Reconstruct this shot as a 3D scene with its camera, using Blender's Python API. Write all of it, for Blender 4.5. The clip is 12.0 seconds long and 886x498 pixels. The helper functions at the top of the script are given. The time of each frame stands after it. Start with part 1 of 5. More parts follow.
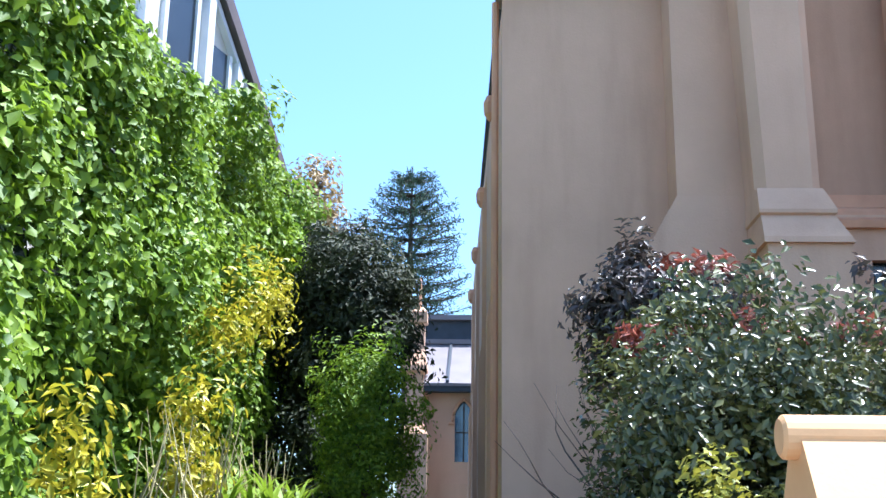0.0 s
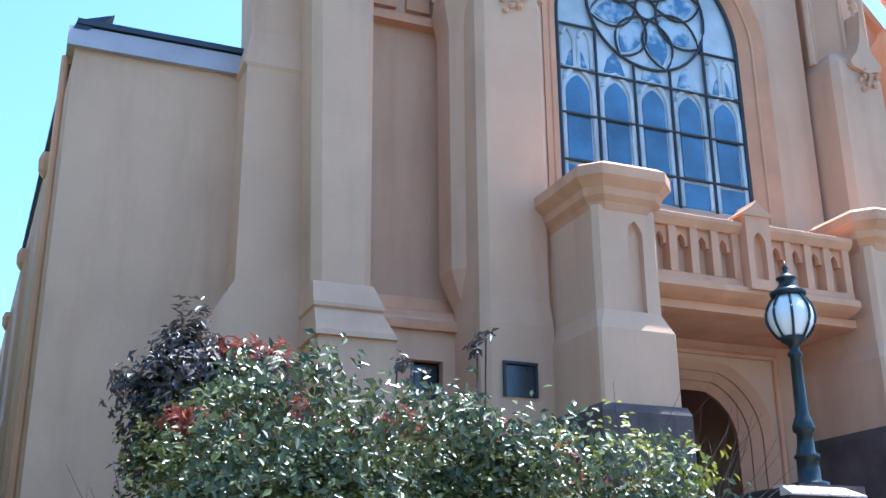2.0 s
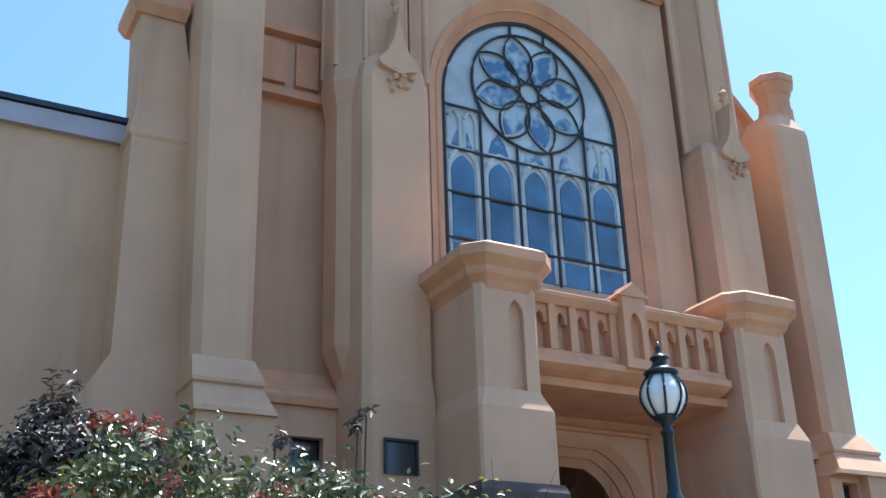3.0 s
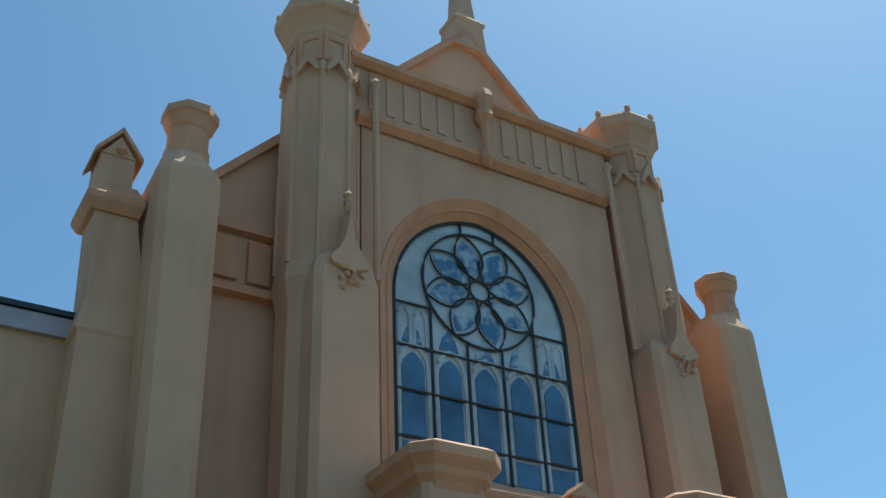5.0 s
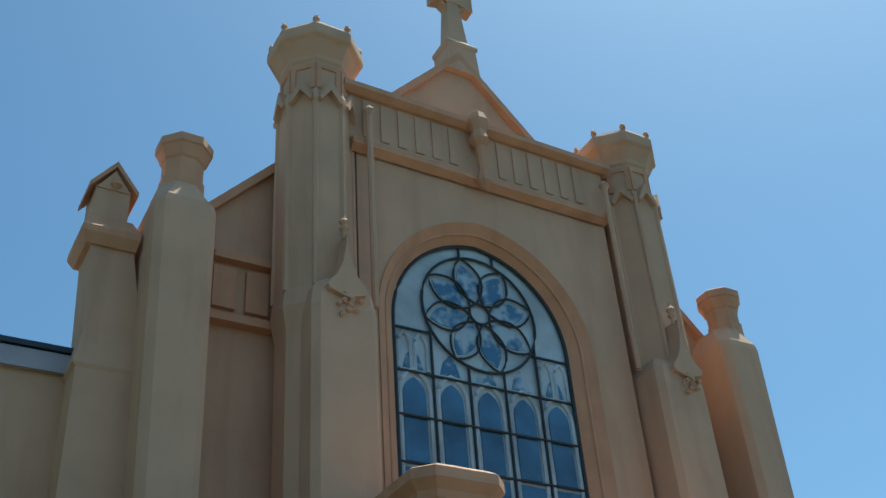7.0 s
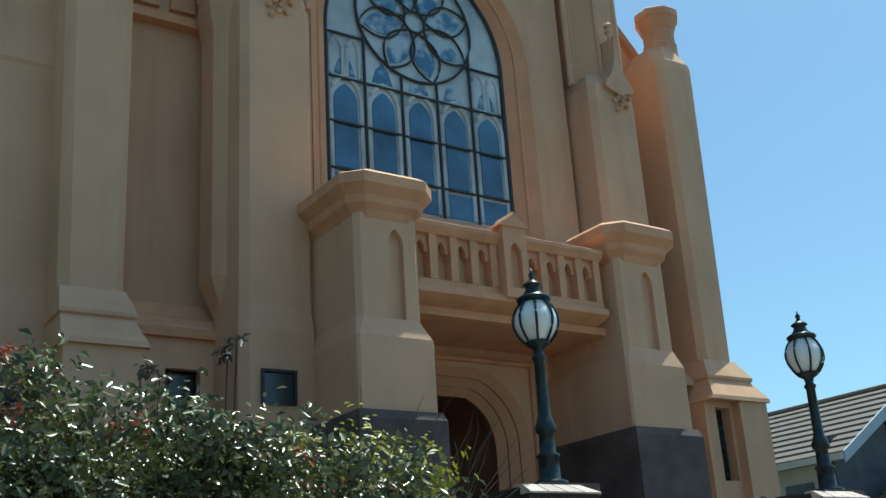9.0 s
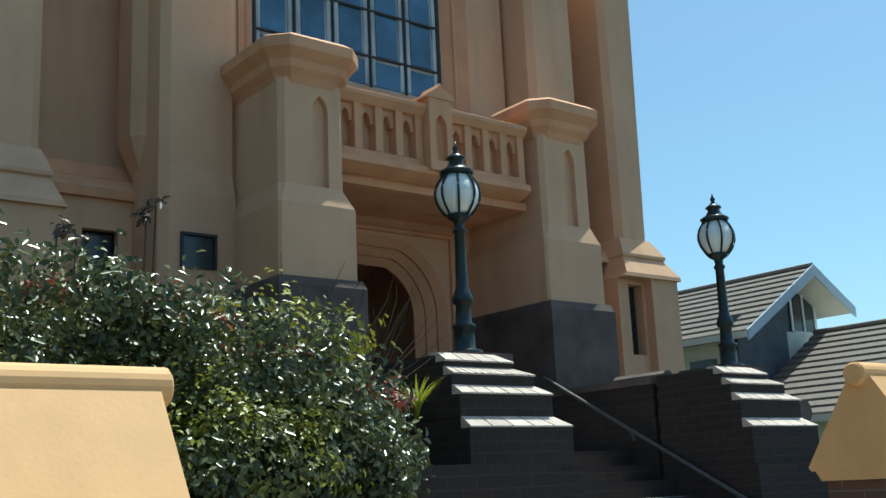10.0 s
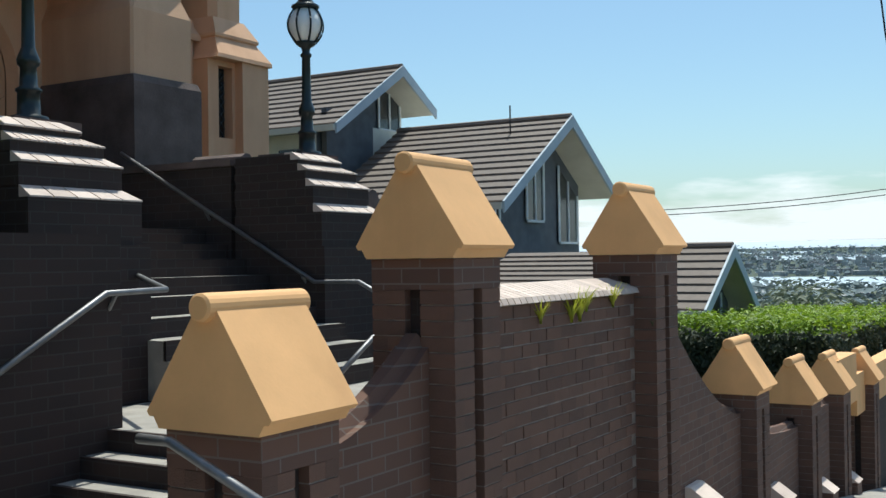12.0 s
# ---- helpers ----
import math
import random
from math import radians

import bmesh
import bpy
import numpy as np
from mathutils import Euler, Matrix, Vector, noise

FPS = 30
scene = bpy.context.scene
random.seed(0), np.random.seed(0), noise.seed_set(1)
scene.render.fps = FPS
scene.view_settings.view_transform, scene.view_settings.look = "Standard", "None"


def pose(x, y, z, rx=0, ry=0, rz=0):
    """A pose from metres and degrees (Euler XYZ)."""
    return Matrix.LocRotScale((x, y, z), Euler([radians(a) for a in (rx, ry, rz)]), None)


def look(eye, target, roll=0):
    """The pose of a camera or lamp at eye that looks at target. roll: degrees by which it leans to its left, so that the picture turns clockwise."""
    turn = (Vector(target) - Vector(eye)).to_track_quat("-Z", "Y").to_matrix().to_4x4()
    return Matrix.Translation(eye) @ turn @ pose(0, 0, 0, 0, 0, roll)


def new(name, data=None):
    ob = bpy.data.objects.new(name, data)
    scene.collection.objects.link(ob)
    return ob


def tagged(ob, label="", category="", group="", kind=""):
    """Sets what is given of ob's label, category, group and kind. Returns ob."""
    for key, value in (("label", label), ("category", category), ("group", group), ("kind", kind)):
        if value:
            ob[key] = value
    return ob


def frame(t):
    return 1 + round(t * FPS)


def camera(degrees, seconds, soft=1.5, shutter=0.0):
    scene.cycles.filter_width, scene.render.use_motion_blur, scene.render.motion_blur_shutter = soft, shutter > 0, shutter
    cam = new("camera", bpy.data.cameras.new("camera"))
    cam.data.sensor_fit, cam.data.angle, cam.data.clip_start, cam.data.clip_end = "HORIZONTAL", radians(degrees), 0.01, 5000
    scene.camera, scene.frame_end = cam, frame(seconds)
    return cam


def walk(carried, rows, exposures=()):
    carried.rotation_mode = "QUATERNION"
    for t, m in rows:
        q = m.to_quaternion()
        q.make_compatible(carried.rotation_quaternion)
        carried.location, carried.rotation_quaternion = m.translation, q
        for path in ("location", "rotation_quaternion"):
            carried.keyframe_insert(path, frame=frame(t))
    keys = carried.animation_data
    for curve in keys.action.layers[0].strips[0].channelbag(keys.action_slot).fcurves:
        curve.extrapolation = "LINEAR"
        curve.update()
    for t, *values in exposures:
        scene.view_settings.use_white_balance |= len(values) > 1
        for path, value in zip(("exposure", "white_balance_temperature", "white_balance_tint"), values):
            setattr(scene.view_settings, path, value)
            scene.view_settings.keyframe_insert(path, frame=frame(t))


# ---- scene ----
cam = camera(45.0, 12.0)
PATH = [
    (0, (0.356, -0.182, 1.978), (0.27, 1.752, 2.486), 0.9),
    (0.5, (0.351, -0.116, 2.005), (0.539, 1.808, 2.52), 0.3),
    (1, (0.341, -0.053, 2.01), (0.745, 1.837, 2.53), -0.4),
    (1.5, (0.312, -0.076, 1.995), (0.852, 1.765, 2.566), -0.1),
    (2, (0.286, -0.05, 2.0), (1.004, 1.696, 2.66), -0.4),
    (2.5, (0.27, -0.133, 1.985), (1.1, 1.532, 2.721), -1.5),
    (3, (0.29, -0.125, 1.99), (1.179, 1.485, 2.777), -1.7),
    (3.5, (0.287, -0.154, 2.004), (1.199, 1.409, 2.857), -1.7),
    (5.5, (0.380, -0.160, 1.995), (1.251, 1.227, 3.143), -3.1),
    (6, (0.410, -0.165, 1.990), (1.264, 1.224, 3.148), -3.5),
    (6.5, (0.440, -0.170, 1.990), (1.288, 1.212, 3.161), -4.4),
    (8.5, (0.555, -0.105, 1.925), (1.549, 1.413, 2.763), -4.1),
    (9, (0.551, -0.130, 1.93), (1.616, 1.422, 2.6), -3.7),
    (9.5, (0.54, -0.15, 1.938), (1.668, 1.413, 2.464), -3.0),
    (10, (0.537, -0.158, 1.922), (1.747, 1.373, 2.354), -2.6),
    (10.5, (0.534, -0.15, 1.907), (1.817, 1.341, 2.263), -2.4),
    (11, (0.524, -0.188, 1.876), (1.955, 1.191, 2.1), -2.6),
    (11.5, (0.596, -0.227, 1.86), (2.199, 0.964, 1.961), -2.0),
    (12, (0.635, -0.301, 1.854), (2.355, 0.72, 1.873), -0.8),
]
EXPOSURES = [(0.0, 1.5, 5400, 14), (1.0, 1.5, 5200, 15), (2.0, 1.5, 5050, 9), (2.5, 1.27, 5350, 9), (3.5, 0.72, 5600, 3), (5.5, -0.1, 5550, -9), (6.5, -0.1, 5500, -9),
             (8.5, 0.12, 5800, -9), (9.5, 0.2, 5950, -9), (10.5, 0.2, 6050, -6), (12.0, 0.06, 6250, 2)]
walk(cam, [(t, look(eye, target, roll)) for t, eye, target, roll in PATH], EXPOSURES)

# ---- sky, sun ----
SUN_AZ, SUN_EL = 76.0, 69.0
world = bpy.data.worlds.new("sky")
scene.world = world
world.use_nodes = True
wn = world.node_tree
sky = wn.nodes.new("ShaderNodeTexSky")
sky.sky_type, sky.sun_disc = "NISHITA", False
sky.sun_elevation, sky.sun_rotation = radians(SUN_EL), radians(SUN_AZ)
sky.air_density, sky.dust_density, sky.ozone_density = 1.0, 1.35, 1.5
tint = wn.nodes.new("ShaderNodeMix")
tint.data_type, tint.blend_type = "RGBA", "MULTIPLY"
tint.inputs["Factor"].default_value, tint.inputs["B"].default_value = 1.0, (0.87, 1.0, 1.03, 1)
wn.links.new(sky.outputs[0], tint.inputs["A"])
wn.links.new(tint.outputs["Result"], wn.nodes["Background"].inputs[0])
wn.nodes["Background"].inputs[1].default_value = 0.13
sun_data = bpy.data.lights.new("sun", "SUN")
sun_data.energy, sun_data.angle, sun_data.color = 5.0, radians(0.5), (1.0, 0.95, 0.86)
sun = new("sun", sun_data)
sa, se = radians(SUN_AZ), radians(SUN_EL)
sun.matrix_world = look((0, 0, 40), (-math.sin(sa) * math.cos(se), -math.cos(sa) * math.cos(se), 40 - math.sin(se)))

# ---- materials ----
def material(name, color, rough=0.8, metal=0.0, vary=0.12, scale=3.0, bump=0.0, bump_scale=60.0, stain=0.0, per=None, color2=None, spec=0.5):
    m = bpy.data.materials.new(name)
    m.use_nodes = True
    nt = m.node_tree
    N, L = nt.nodes.new, nt.links.new
    b = nt.nodes["Principled BSDF"]
    b.inputs["Roughness"].default_value, b.inputs["Metallic"].default_value = rough, metal
    b.inputs["Specular IOR Level"].default_value = spec
    tc = N("ShaderNodeTexCoord")
    geo = N("ShaderNodeNewGeometry")
    n1, n2 = N("ShaderNodeTexNoise"), N("ShaderNodeTexNoise")
    for n, s, d in ((n1, scale, 6), (n2, scale * 14, 4)):
        n.inputs["Scale"].default_value, n.inputs["Detail"].default_value = s, d
        L(geo.outputs["Position"], n.inputs["Vector"])
    ramp = N("ShaderNodeMix"); ramp.data_type = "RGBA"
    c = Vector(color)
    c2 = Vector(color2) if color2 else c * (1 - 2 * vary)
    ramp.inputs["A"].default_value = (*(c2), 1)
    ramp.inputs["B"].default_value = (*(c * (1 + vary)), 1)
    mr = N("ShaderNodeMapRange")
    mr.inputs["From Min"].default_value, mr.inputs["From Max"].default_value = 0.3, 0.7
    L(n1.outputs[0], mr.inputs["Value"])
    fac = mr.outputs[0]
    if per:
        src = N("ShaderNodeObjectInfo").outputs["Random"] if per == "object" else geo.outputs["Random Per Island"]
        mx = N("ShaderNodeMix"); mx.inputs["Factor"].default_value = 0.7
        L(fac, mx.inputs["A"]); L(src, mx.inputs["B"])
        fac = mx.outputs["Result"]
    L(fac, ramp.inputs["Factor"])
    out = ramp.outputs["Result"]
    g = N("ShaderNodeMix"); g.data_type, g.blend_type = "RGBA", "MULTIPLY"
    g.inputs["Factor"].default_value = vary
    L(out, g.inputs["A"]); L(n2.outputs[0], g.inputs["B"])
    out = g.outputs["Result"]
    if stain:
        st = N("ShaderNodeTexNoise"); st.inputs["Scale"].default_value, st.inputs["Detail"].default_value = 1.0, 5
        mp = N("ShaderNodeMapping"); mp.inputs["Scale"].default_value = (2.6, 2.6, 0.35)
        L(geo.outputs["Position"], mp.inputs["Vector"]); L(mp.outputs[0], st.inputs["Vector"])
        sr = N("ShaderNodeMapRange"); sr.inputs["From Min"].default_value, sr.inputs["From Max"].default_value = 0.5, 0.75
        sr.inputs["To Max"].default_value = stain
        L(st.outputs[0], sr.inputs["Value"])
        sm = N("ShaderNodeMix"); sm.data_type, sm.blend_type = "RGBA", "MULTIPLY"
        sm.inputs["B"].default_value = (0.62, 0.55, 0.5, 1)
        L(sr.outputs[0], sm.inputs["Factor"]); L(out, sm.inputs["A"])
        out = sm.outputs["Result"]
    L(out, b.inputs["Base Color"])
    if bump:
        bn = N("ShaderNodeTexNoise"); bn.inputs["Scale"].default_value, bn.inputs["Detail"].default_value = bump_scale, 5
        L(geo.outputs["Position"], bn.inputs["Vector"])
        bp = N("ShaderNodeBump"); bp.inputs["Strength"].default_value, bp.inputs["Distance"].default_value = bump, 0.01
        L(bn.outputs[0], bp.inputs["Height"]); L(bp.outputs[0], b.inputs["Normal"])
    return m

def brick_material(name, c1, c2, mortar, rough=0.85):
    m = material(name, c1, rough, bump=0.3)
    nt = m.node_tree
    N, L = nt.nodes.new, nt.links.new
    b = nt.nodes["Principled BSDF"]
    geo = N("ShaderNodeNewGeometry")
    sep, cmb, add = N("ShaderNodeSeparateXYZ"), N("ShaderNodeCombineXYZ"), N("ShaderNodeMath")
    L(geo.outputs["Position"], sep.inputs[0]); L(sep.outputs[0], add.inputs[0]); L(sep.outputs[1], add.inputs[1])
    L(add.outputs[0], cmb.inputs[0]); L(sep.outputs[2], cmb.inputs[1])
    t = N("ShaderNodeTexBrick")
    t.inputs["Scale"].default_value, t.inputs["Brick Width"].default_value, t.inputs["Row Height"].default_value, t.inputs["Mortar Size"].default_value = 1, 0.24, 0.086, 0.005
    t.inputs["Color1"].default_value, t.inputs["Color2"].default_value, t.inputs["Mortar"].default_value = (*c1, 1), (*c2, 1), (*mortar, 1)
    L(cmb.outputs[0], t.inputs["Vector"]); L(t.outputs[0], b.inputs["Base Color"])
    bp = N("ShaderNodeBump"); bp.inputs["Strength"].default_value, bp.inputs["Distance"].default_value, bp.invert = 0.5, 0.008, True
    L(t.outputs["Fac"], bp.inputs["Height"]); L(bp.outputs[0], b.inputs["Normal"])
    return m

def leaf_material(name, c1, c2, rough=0.35, through_light=0.3):
    m = material(name, c2, rough, vary=0.1, scale=2.0, per="island", color2=c1)
    nt = m.node_tree
    b = nt.nodes["Principled BSDF"]
    src = b.inputs["Base Color"].links[0].from_socket
    tr, mx = nt.nodes.new("ShaderNodeBsdfTranslucent"), nt.nodes.new("ShaderNodeMixShader")
    mx.inputs[0].default_value = through_light
    nt.links.new(src, tr.inputs[0]); nt.links.new(b.outputs[0], mx.inputs[1]); nt.links.new(tr.outputs[0], mx.inputs[2])
    nt.links.new(mx.outputs[0], nt.nodes["Material Output"].inputs[0])
    return m

def glass_material(name, color, rough=0.05):
    m = material(name, color, rough, vary=0.25, scale=1.5)
    m.node_tree.nodes["Principled BSDF"].inputs["Specular IOR Level"].default_value = 0.8
    return m

PAINT = material("cream render", (0.68, 0.41, 0.255), 0.88, vary=0.05, scale=0.9, bump=0.25, bump_scale=45, stain=0.35)
TRIM = material("peach trim paint", (0.7, 0.36, 0.2), 0.8, vary=0.06, scale=2, bump=0.2, bump_scale=50, stain=0.4)
CAPM = material("apricot masonry paint", (0.78, 0.43, 0.185), 0.7, vary=0.05, scale=3, bump=0.07, bump_scale=60, stain=0.3)
STONE = material("dark stone", (0.135, 0.095, 0.085), 0.8, vary=0.25, scale=2.2, bump=0.5, bump_scale=30)
BRICK = material("dark brick", (0.15, 0.076, 0.052), 0.85, vary=0.2, scale=9, bump=0.5, bump_scale=120, per="object", color2=(0.1, 0.053, 0.039))
BRICKI = material("dark brick course", (0.14, 0.072, 0.05), 0.85, vary=0.2, scale=9, bump=0.5, bump_scale=120, per="island", color2=(0.09, 0.05, 0.038))
COPING = material("pale coping brick", (0.68, 0.56, 0.49), 0.75, vary=0.12, scale=8, bump=0.4, bump_scale=80, per="object", color2=(0.48, 0.38, 0.33))
MORTAR = material("mortar", (0.27, 0.22, 0.19), 0.95, vary=0.2, scale=12, bump=0.4, bump_scale=150)
BRICKWALL = brick_material("brick wall", (0.036, 0.021, 0.018), (0.026, 0.017, 0.015), (0.042, 0.035, 0.032))
FRONTBRICK = brick_material("front wall brick", (0.14, 0.07, 0.048), (0.1, 0.052, 0.039), (0.15, 0.115, 0.098))
CONCRETE = material("pale concrete", (0.34, 0.315, 0.285), 0.85, vary=0.12, scale=4, bump=0.35, bump_scale=60)
ASPHALT = material("asphalt", (0.06, 0.06, 0.062), 0.9, vary=0.2, scale=3, bump=0.6, bump_scale=200)
LAND = material("grassy land", (0.075, 0.1, 0.065), 0.95, vary=0.3, scale=0.05)
SOIL = material("earth and litter", (0.1, 0.075, 0.05), 0.95, vary=0.3, scale=5, bump=0.8, bump_scale=40)
IRON = material("dark green painted iron", (0.008, 0.018, 0.02), 0.35, vary=0.15, scale=6)
STEEL = material("galvanised steel", (0.22, 0.22, 0.23), 0.5, 0.8, vary=0.1, scale=12)
OPAL = material("opal glass", (0.85, 0.85, 0.83), 0.2, vary=0.03, scale=4)
LEAD = material("dark glazing bar", (0.03, 0.032, 0.036), 0.5, vary=0.1, scale=6)
TRACERY = material("grey white tracery", (0.6, 0.645, 0.67), 0.35, vary=0.16, scale=1.6, bump=0.15, bump_scale=9)
WHITE = material("white tracery", (0.72, 0.74, 0.76), 0.6, vary=0.06, scale=2)
BLUEG = glass_material("blue church glass", (0.07, 0.17, 0.3))
PETALG = glass_material("mottled pale blue glass", (0.2, 0.3, 0.4), 0.12)
def mottle(m, dark, pale, scale):
    """Uneven glass: dark and pale patches."""
    nt = m.node_tree
    n, r, geo = nt.nodes.new("ShaderNodeTexNoise"), nt.nodes.new("ShaderNodeValToRGB"), nt.nodes.new("ShaderNodeNewGeometry")
    n.inputs["Scale"].default_value, n.inputs["Detail"].default_value = scale, 3
    r.color_ramp.elements[0].position, r.color_ramp.elements[0].color = 0.42, (*dark, 1)
    r.color_ramp.elements[1].position, r.color_ramp.elements[1].color = 0.58, (*pale, 1)
    nt.links.new(geo.outputs["Position"], n.inputs["Vector"]); nt.links.new(n.outputs[0], r.inputs[0])
    nt.links.new(r.outputs[0], nt.nodes["Principled BSDF"].inputs["Base Color"])
mottle(PETALG, (0.06, 0.15, 0.27), (0.45, 0.51, 0.55), 4.5)
DARKG = glass_material("dark window glass", (0.025, 0.032, 0.04), 0.22)
WOODD = material("dark door timber", (0.05, 0.032, 0.025), 0.6, vary=0.2, scale=7)
TILE = material("brown roof tile", (0.19, 0.15, 0.125), 0.75, vary=0.15, scale=6, bump=0.3, bump_scale=60, per="island", color2=(0.11, 0.088, 0.077))
HOUSEW = material("pale house cladding", (0.66, 0.63, 0.56), 0.7, vary=0.05, scale=2)
HOUSEB = material("blue grey barge board", (0.42, 0.49, 0.56), 0.6, vary=0.05, scale=2)
HOUSED = material("dark grey house wall", (0.13, 0.14, 0.16), 0.8, vary=0.12, scale=3)
METALROOF = material("lilac grey metal roof", (0.21, 0.185, 0.19), 0.5, vary=0.08, scale=1.5)
SLATE = material("blue black gutter", (0.035, 0.045, 0.06), 0.5, vary=0.1, scale=4)
MAUVE = material("mauve fascia paint", (0.47, 0.40, 0.41), 0.7, vary=0.06, scale=2)
BARK = material("bark", (0.13, 0.09, 0.065), 0.9, vary=0.3, scale=9, bump=0.8, bump_scale=60)
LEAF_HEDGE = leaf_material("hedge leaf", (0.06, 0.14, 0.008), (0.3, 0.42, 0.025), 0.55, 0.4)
LEAF_YELLOW = leaf_material("yellow leaf", (0.34, 0.36, 0.02), (0.62, 0.5, 0.03), 0.45, 0.35)
# Colour of the dark trees; in hedges and shrubs it stands in for shade.
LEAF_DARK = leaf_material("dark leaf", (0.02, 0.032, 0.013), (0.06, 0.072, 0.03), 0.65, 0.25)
LEAF_GLOSS = leaf_material("glossy shrub leaf", (0.018, 0.034, 0.009), (0.17, 0.175, 0.055), 0.27, 0.22)
LEAF_RED = leaf_material("red new leaf", (0.19, 0.045, 0.03), (0.36, 0.11, 0.07), 0.4, 0.25)
LEAF_PHOT = leaf_material("purple green leaf", (0.035, 0.04, 0.028), (0.12, 0.085, 0.075), 0.4, 0.25)
LEAF_GOLD = leaf_material("golden shrub leaf", (0.16, 0.19, 0.02), (0.42, 0.38, 0.05), 0.4, 0.3)
LEAF_RUST = leaf_material("rust tree leaf", (0.2, 0.16, 0.05), (0.5, 0.34, 0.16), 0.5, 0.3)
LEAF_PINE = leaf_material("blue green needle", (0.03, 0.06, 0.035), (0.09, 0.14, 0.085), 0.6, 0.2)
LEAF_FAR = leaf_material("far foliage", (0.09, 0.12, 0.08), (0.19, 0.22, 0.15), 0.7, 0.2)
# Distance haze is mixed into this leaf colour as a blue tint.
LEAF_HAZE = leaf_material("far woods with haze tint", (0.12, 0.16, 0.17), (0.2, 0.25, 0.26), 0.9, 0.1)
GRASS = leaf_material("strap leaf", (0.16, 0.24, 0.02), (0.42, 0.42, 0.04), 0.45, 0.35)
WATER = material("estuary water", (0.5, 0.58, 0.64), 0.35, vary=0.05, scale=0.02)
TOWN = material("far building", (0.6, 0.6, 0.6), 0.8, vary=0.3, scale=0.05, per="island", color2=(0.2, 0.18, 0.17))

# ---- mesh helpers ----
def thing(name, label="", category="", group="", kind="", at=(0, 0, 0)):
    e = new(name)
    e.location = at
    return tagged(e, label, category, group, kind)

def part(name, bm, mat, parent=None, label="", bevel=0.0, smooth=False):
    if bevel:
        bmesh.ops.bevel(bm, geom=[e for e in bm.edges if len(e.link_faces) == 2 and e.calc_face_angle(0) > 0.5], offset=bevel, segments=2, profile=0.6, affect="EDGES", clamp_overlap=True)
    bmesh.ops.recalc_face_normals(bm, faces=bm.faces)
    me = bpy.data.meshes.new(name)
    bm.to_mesh(me)
    bm.free()
    me.materials.append(mat)
    if smooth:
        me.polygons.foreach_set("use_smooth", [True] * len(me.polygons))
    ob = new(name, me)
    if parent:
        ob.parent = parent
        ob.matrix_parent_inverse = Matrix.Translation(parent.matrix_basis.translation).inverted() if not parent.parent else Matrix()
    if label:
        ob["label"] = label
    return ob

def box(bm, x0, x1, y0, y1, z0, z1):
    v = [bm.verts.new((x, y, z)) for z in (z0, z1) for x, y in ((x0, y0), (x1, y0), (x1, y1), (x0, y1))]
    for f in ((0, 3, 2, 1), (4, 5, 6, 7), (0, 1, 5, 4), (1, 2, 6, 5), (2, 3, 7, 6), (3, 0, 4, 7)):
        bm.faces.new([v[i] for i in f])
    return bm

def B(*boxes):
    bm = bmesh.new()
    for b in boxes:
        box(bm, *b)
    return bm

def prism(bm, pts, axis, a, b):
    """A polygon of (u, v) drawn out from a to b along an axis."""
    put = {"x": lambda u, v, w: (w, u, v), "y": lambda u, v, w: (u, w, v), "z": lambda u, v, w: (u, v, w)}[axis]
    p = [bm.verts.new(put(u, v, a)) for u, v in pts]
    q = [bm.verts.new(put(u, v, b)) for u, v in pts]
    n = len(pts)
    bm.faces.new(p); bm.faces.new(q[::-1])
    for i in range(n):
        bm.faces.new((p[i], p[(i + 1) % n], q[(i + 1) % n], q[i]))
    return bm

def rings(bm, rows, cap=True):
    """Skin over closed rings of points, one after another."""
    vs = [[bm.verts.new(p) for p in r] for r in rows]
    n = len(rows[0])
    for a, b in zip(vs, vs[1:]):
        for i in range(n):
            bm.faces.new((a[i], a[(i + 1) % n], b[(i + 1) % n], b[i]))
    if cap:
        bm.faces.new(vs[0][::-1]); bm.faces.new(vs[-1])
    return bm

def turned(bm, cx, cy, prof, n=8, turn=0.5):
    return rings(bm, [[(cx + r * math.cos((i + turn) * math.tau / n), cy + r * math.sin((i + turn) * math.tau / n), z) for i in range(n)] for r, z in prof])

def rect_rings(bm, rows):
    """Skin over level rectangles (x0, x1, y0, y1, z)."""
    return rings(bm, [[(a, c, z), (b, c, z), (b, d, z), (a, d, z)] for a, b, c, d, z in rows])

def tube(bm, pts, r, n=8):
    pts = [Vector(p) for p in pts]
    rows = []
    for i, p in enumerate(pts):
        d = (pts[min(i + 1, len(pts) - 1)] - pts[max(i - 1, 0)]).normalized()
        u = d.cross((0, 0, 1)) if abs(d.z) < 0.95 else d.cross((1, 0, 0))
        u.normalize(); w = d.cross(u)
        rr = r[i] if isinstance(r, (list, tuple)) else r
        rows.append([p + (u * math.cos(k * math.tau / n) + w * math.sin(k * math.tau / n)) * rr for k in range(n)])
    return rings(bm, rows)

def arch_pts(cx, w, spring, rise, n=16):
    """Pointed arch from the left springing to the right."""
    R = (w * w + rise * rise) / (2 * w)
    out = []
    for i in range(n + 1):
        a = i / n * math.asin(min(1, rise / R))
        out.append((cx - w + R - R * math.cos(a), spring + R * math.sin(a)))
    return out + [(2 * cx - x, z) for x, z in out[-2::-1]]

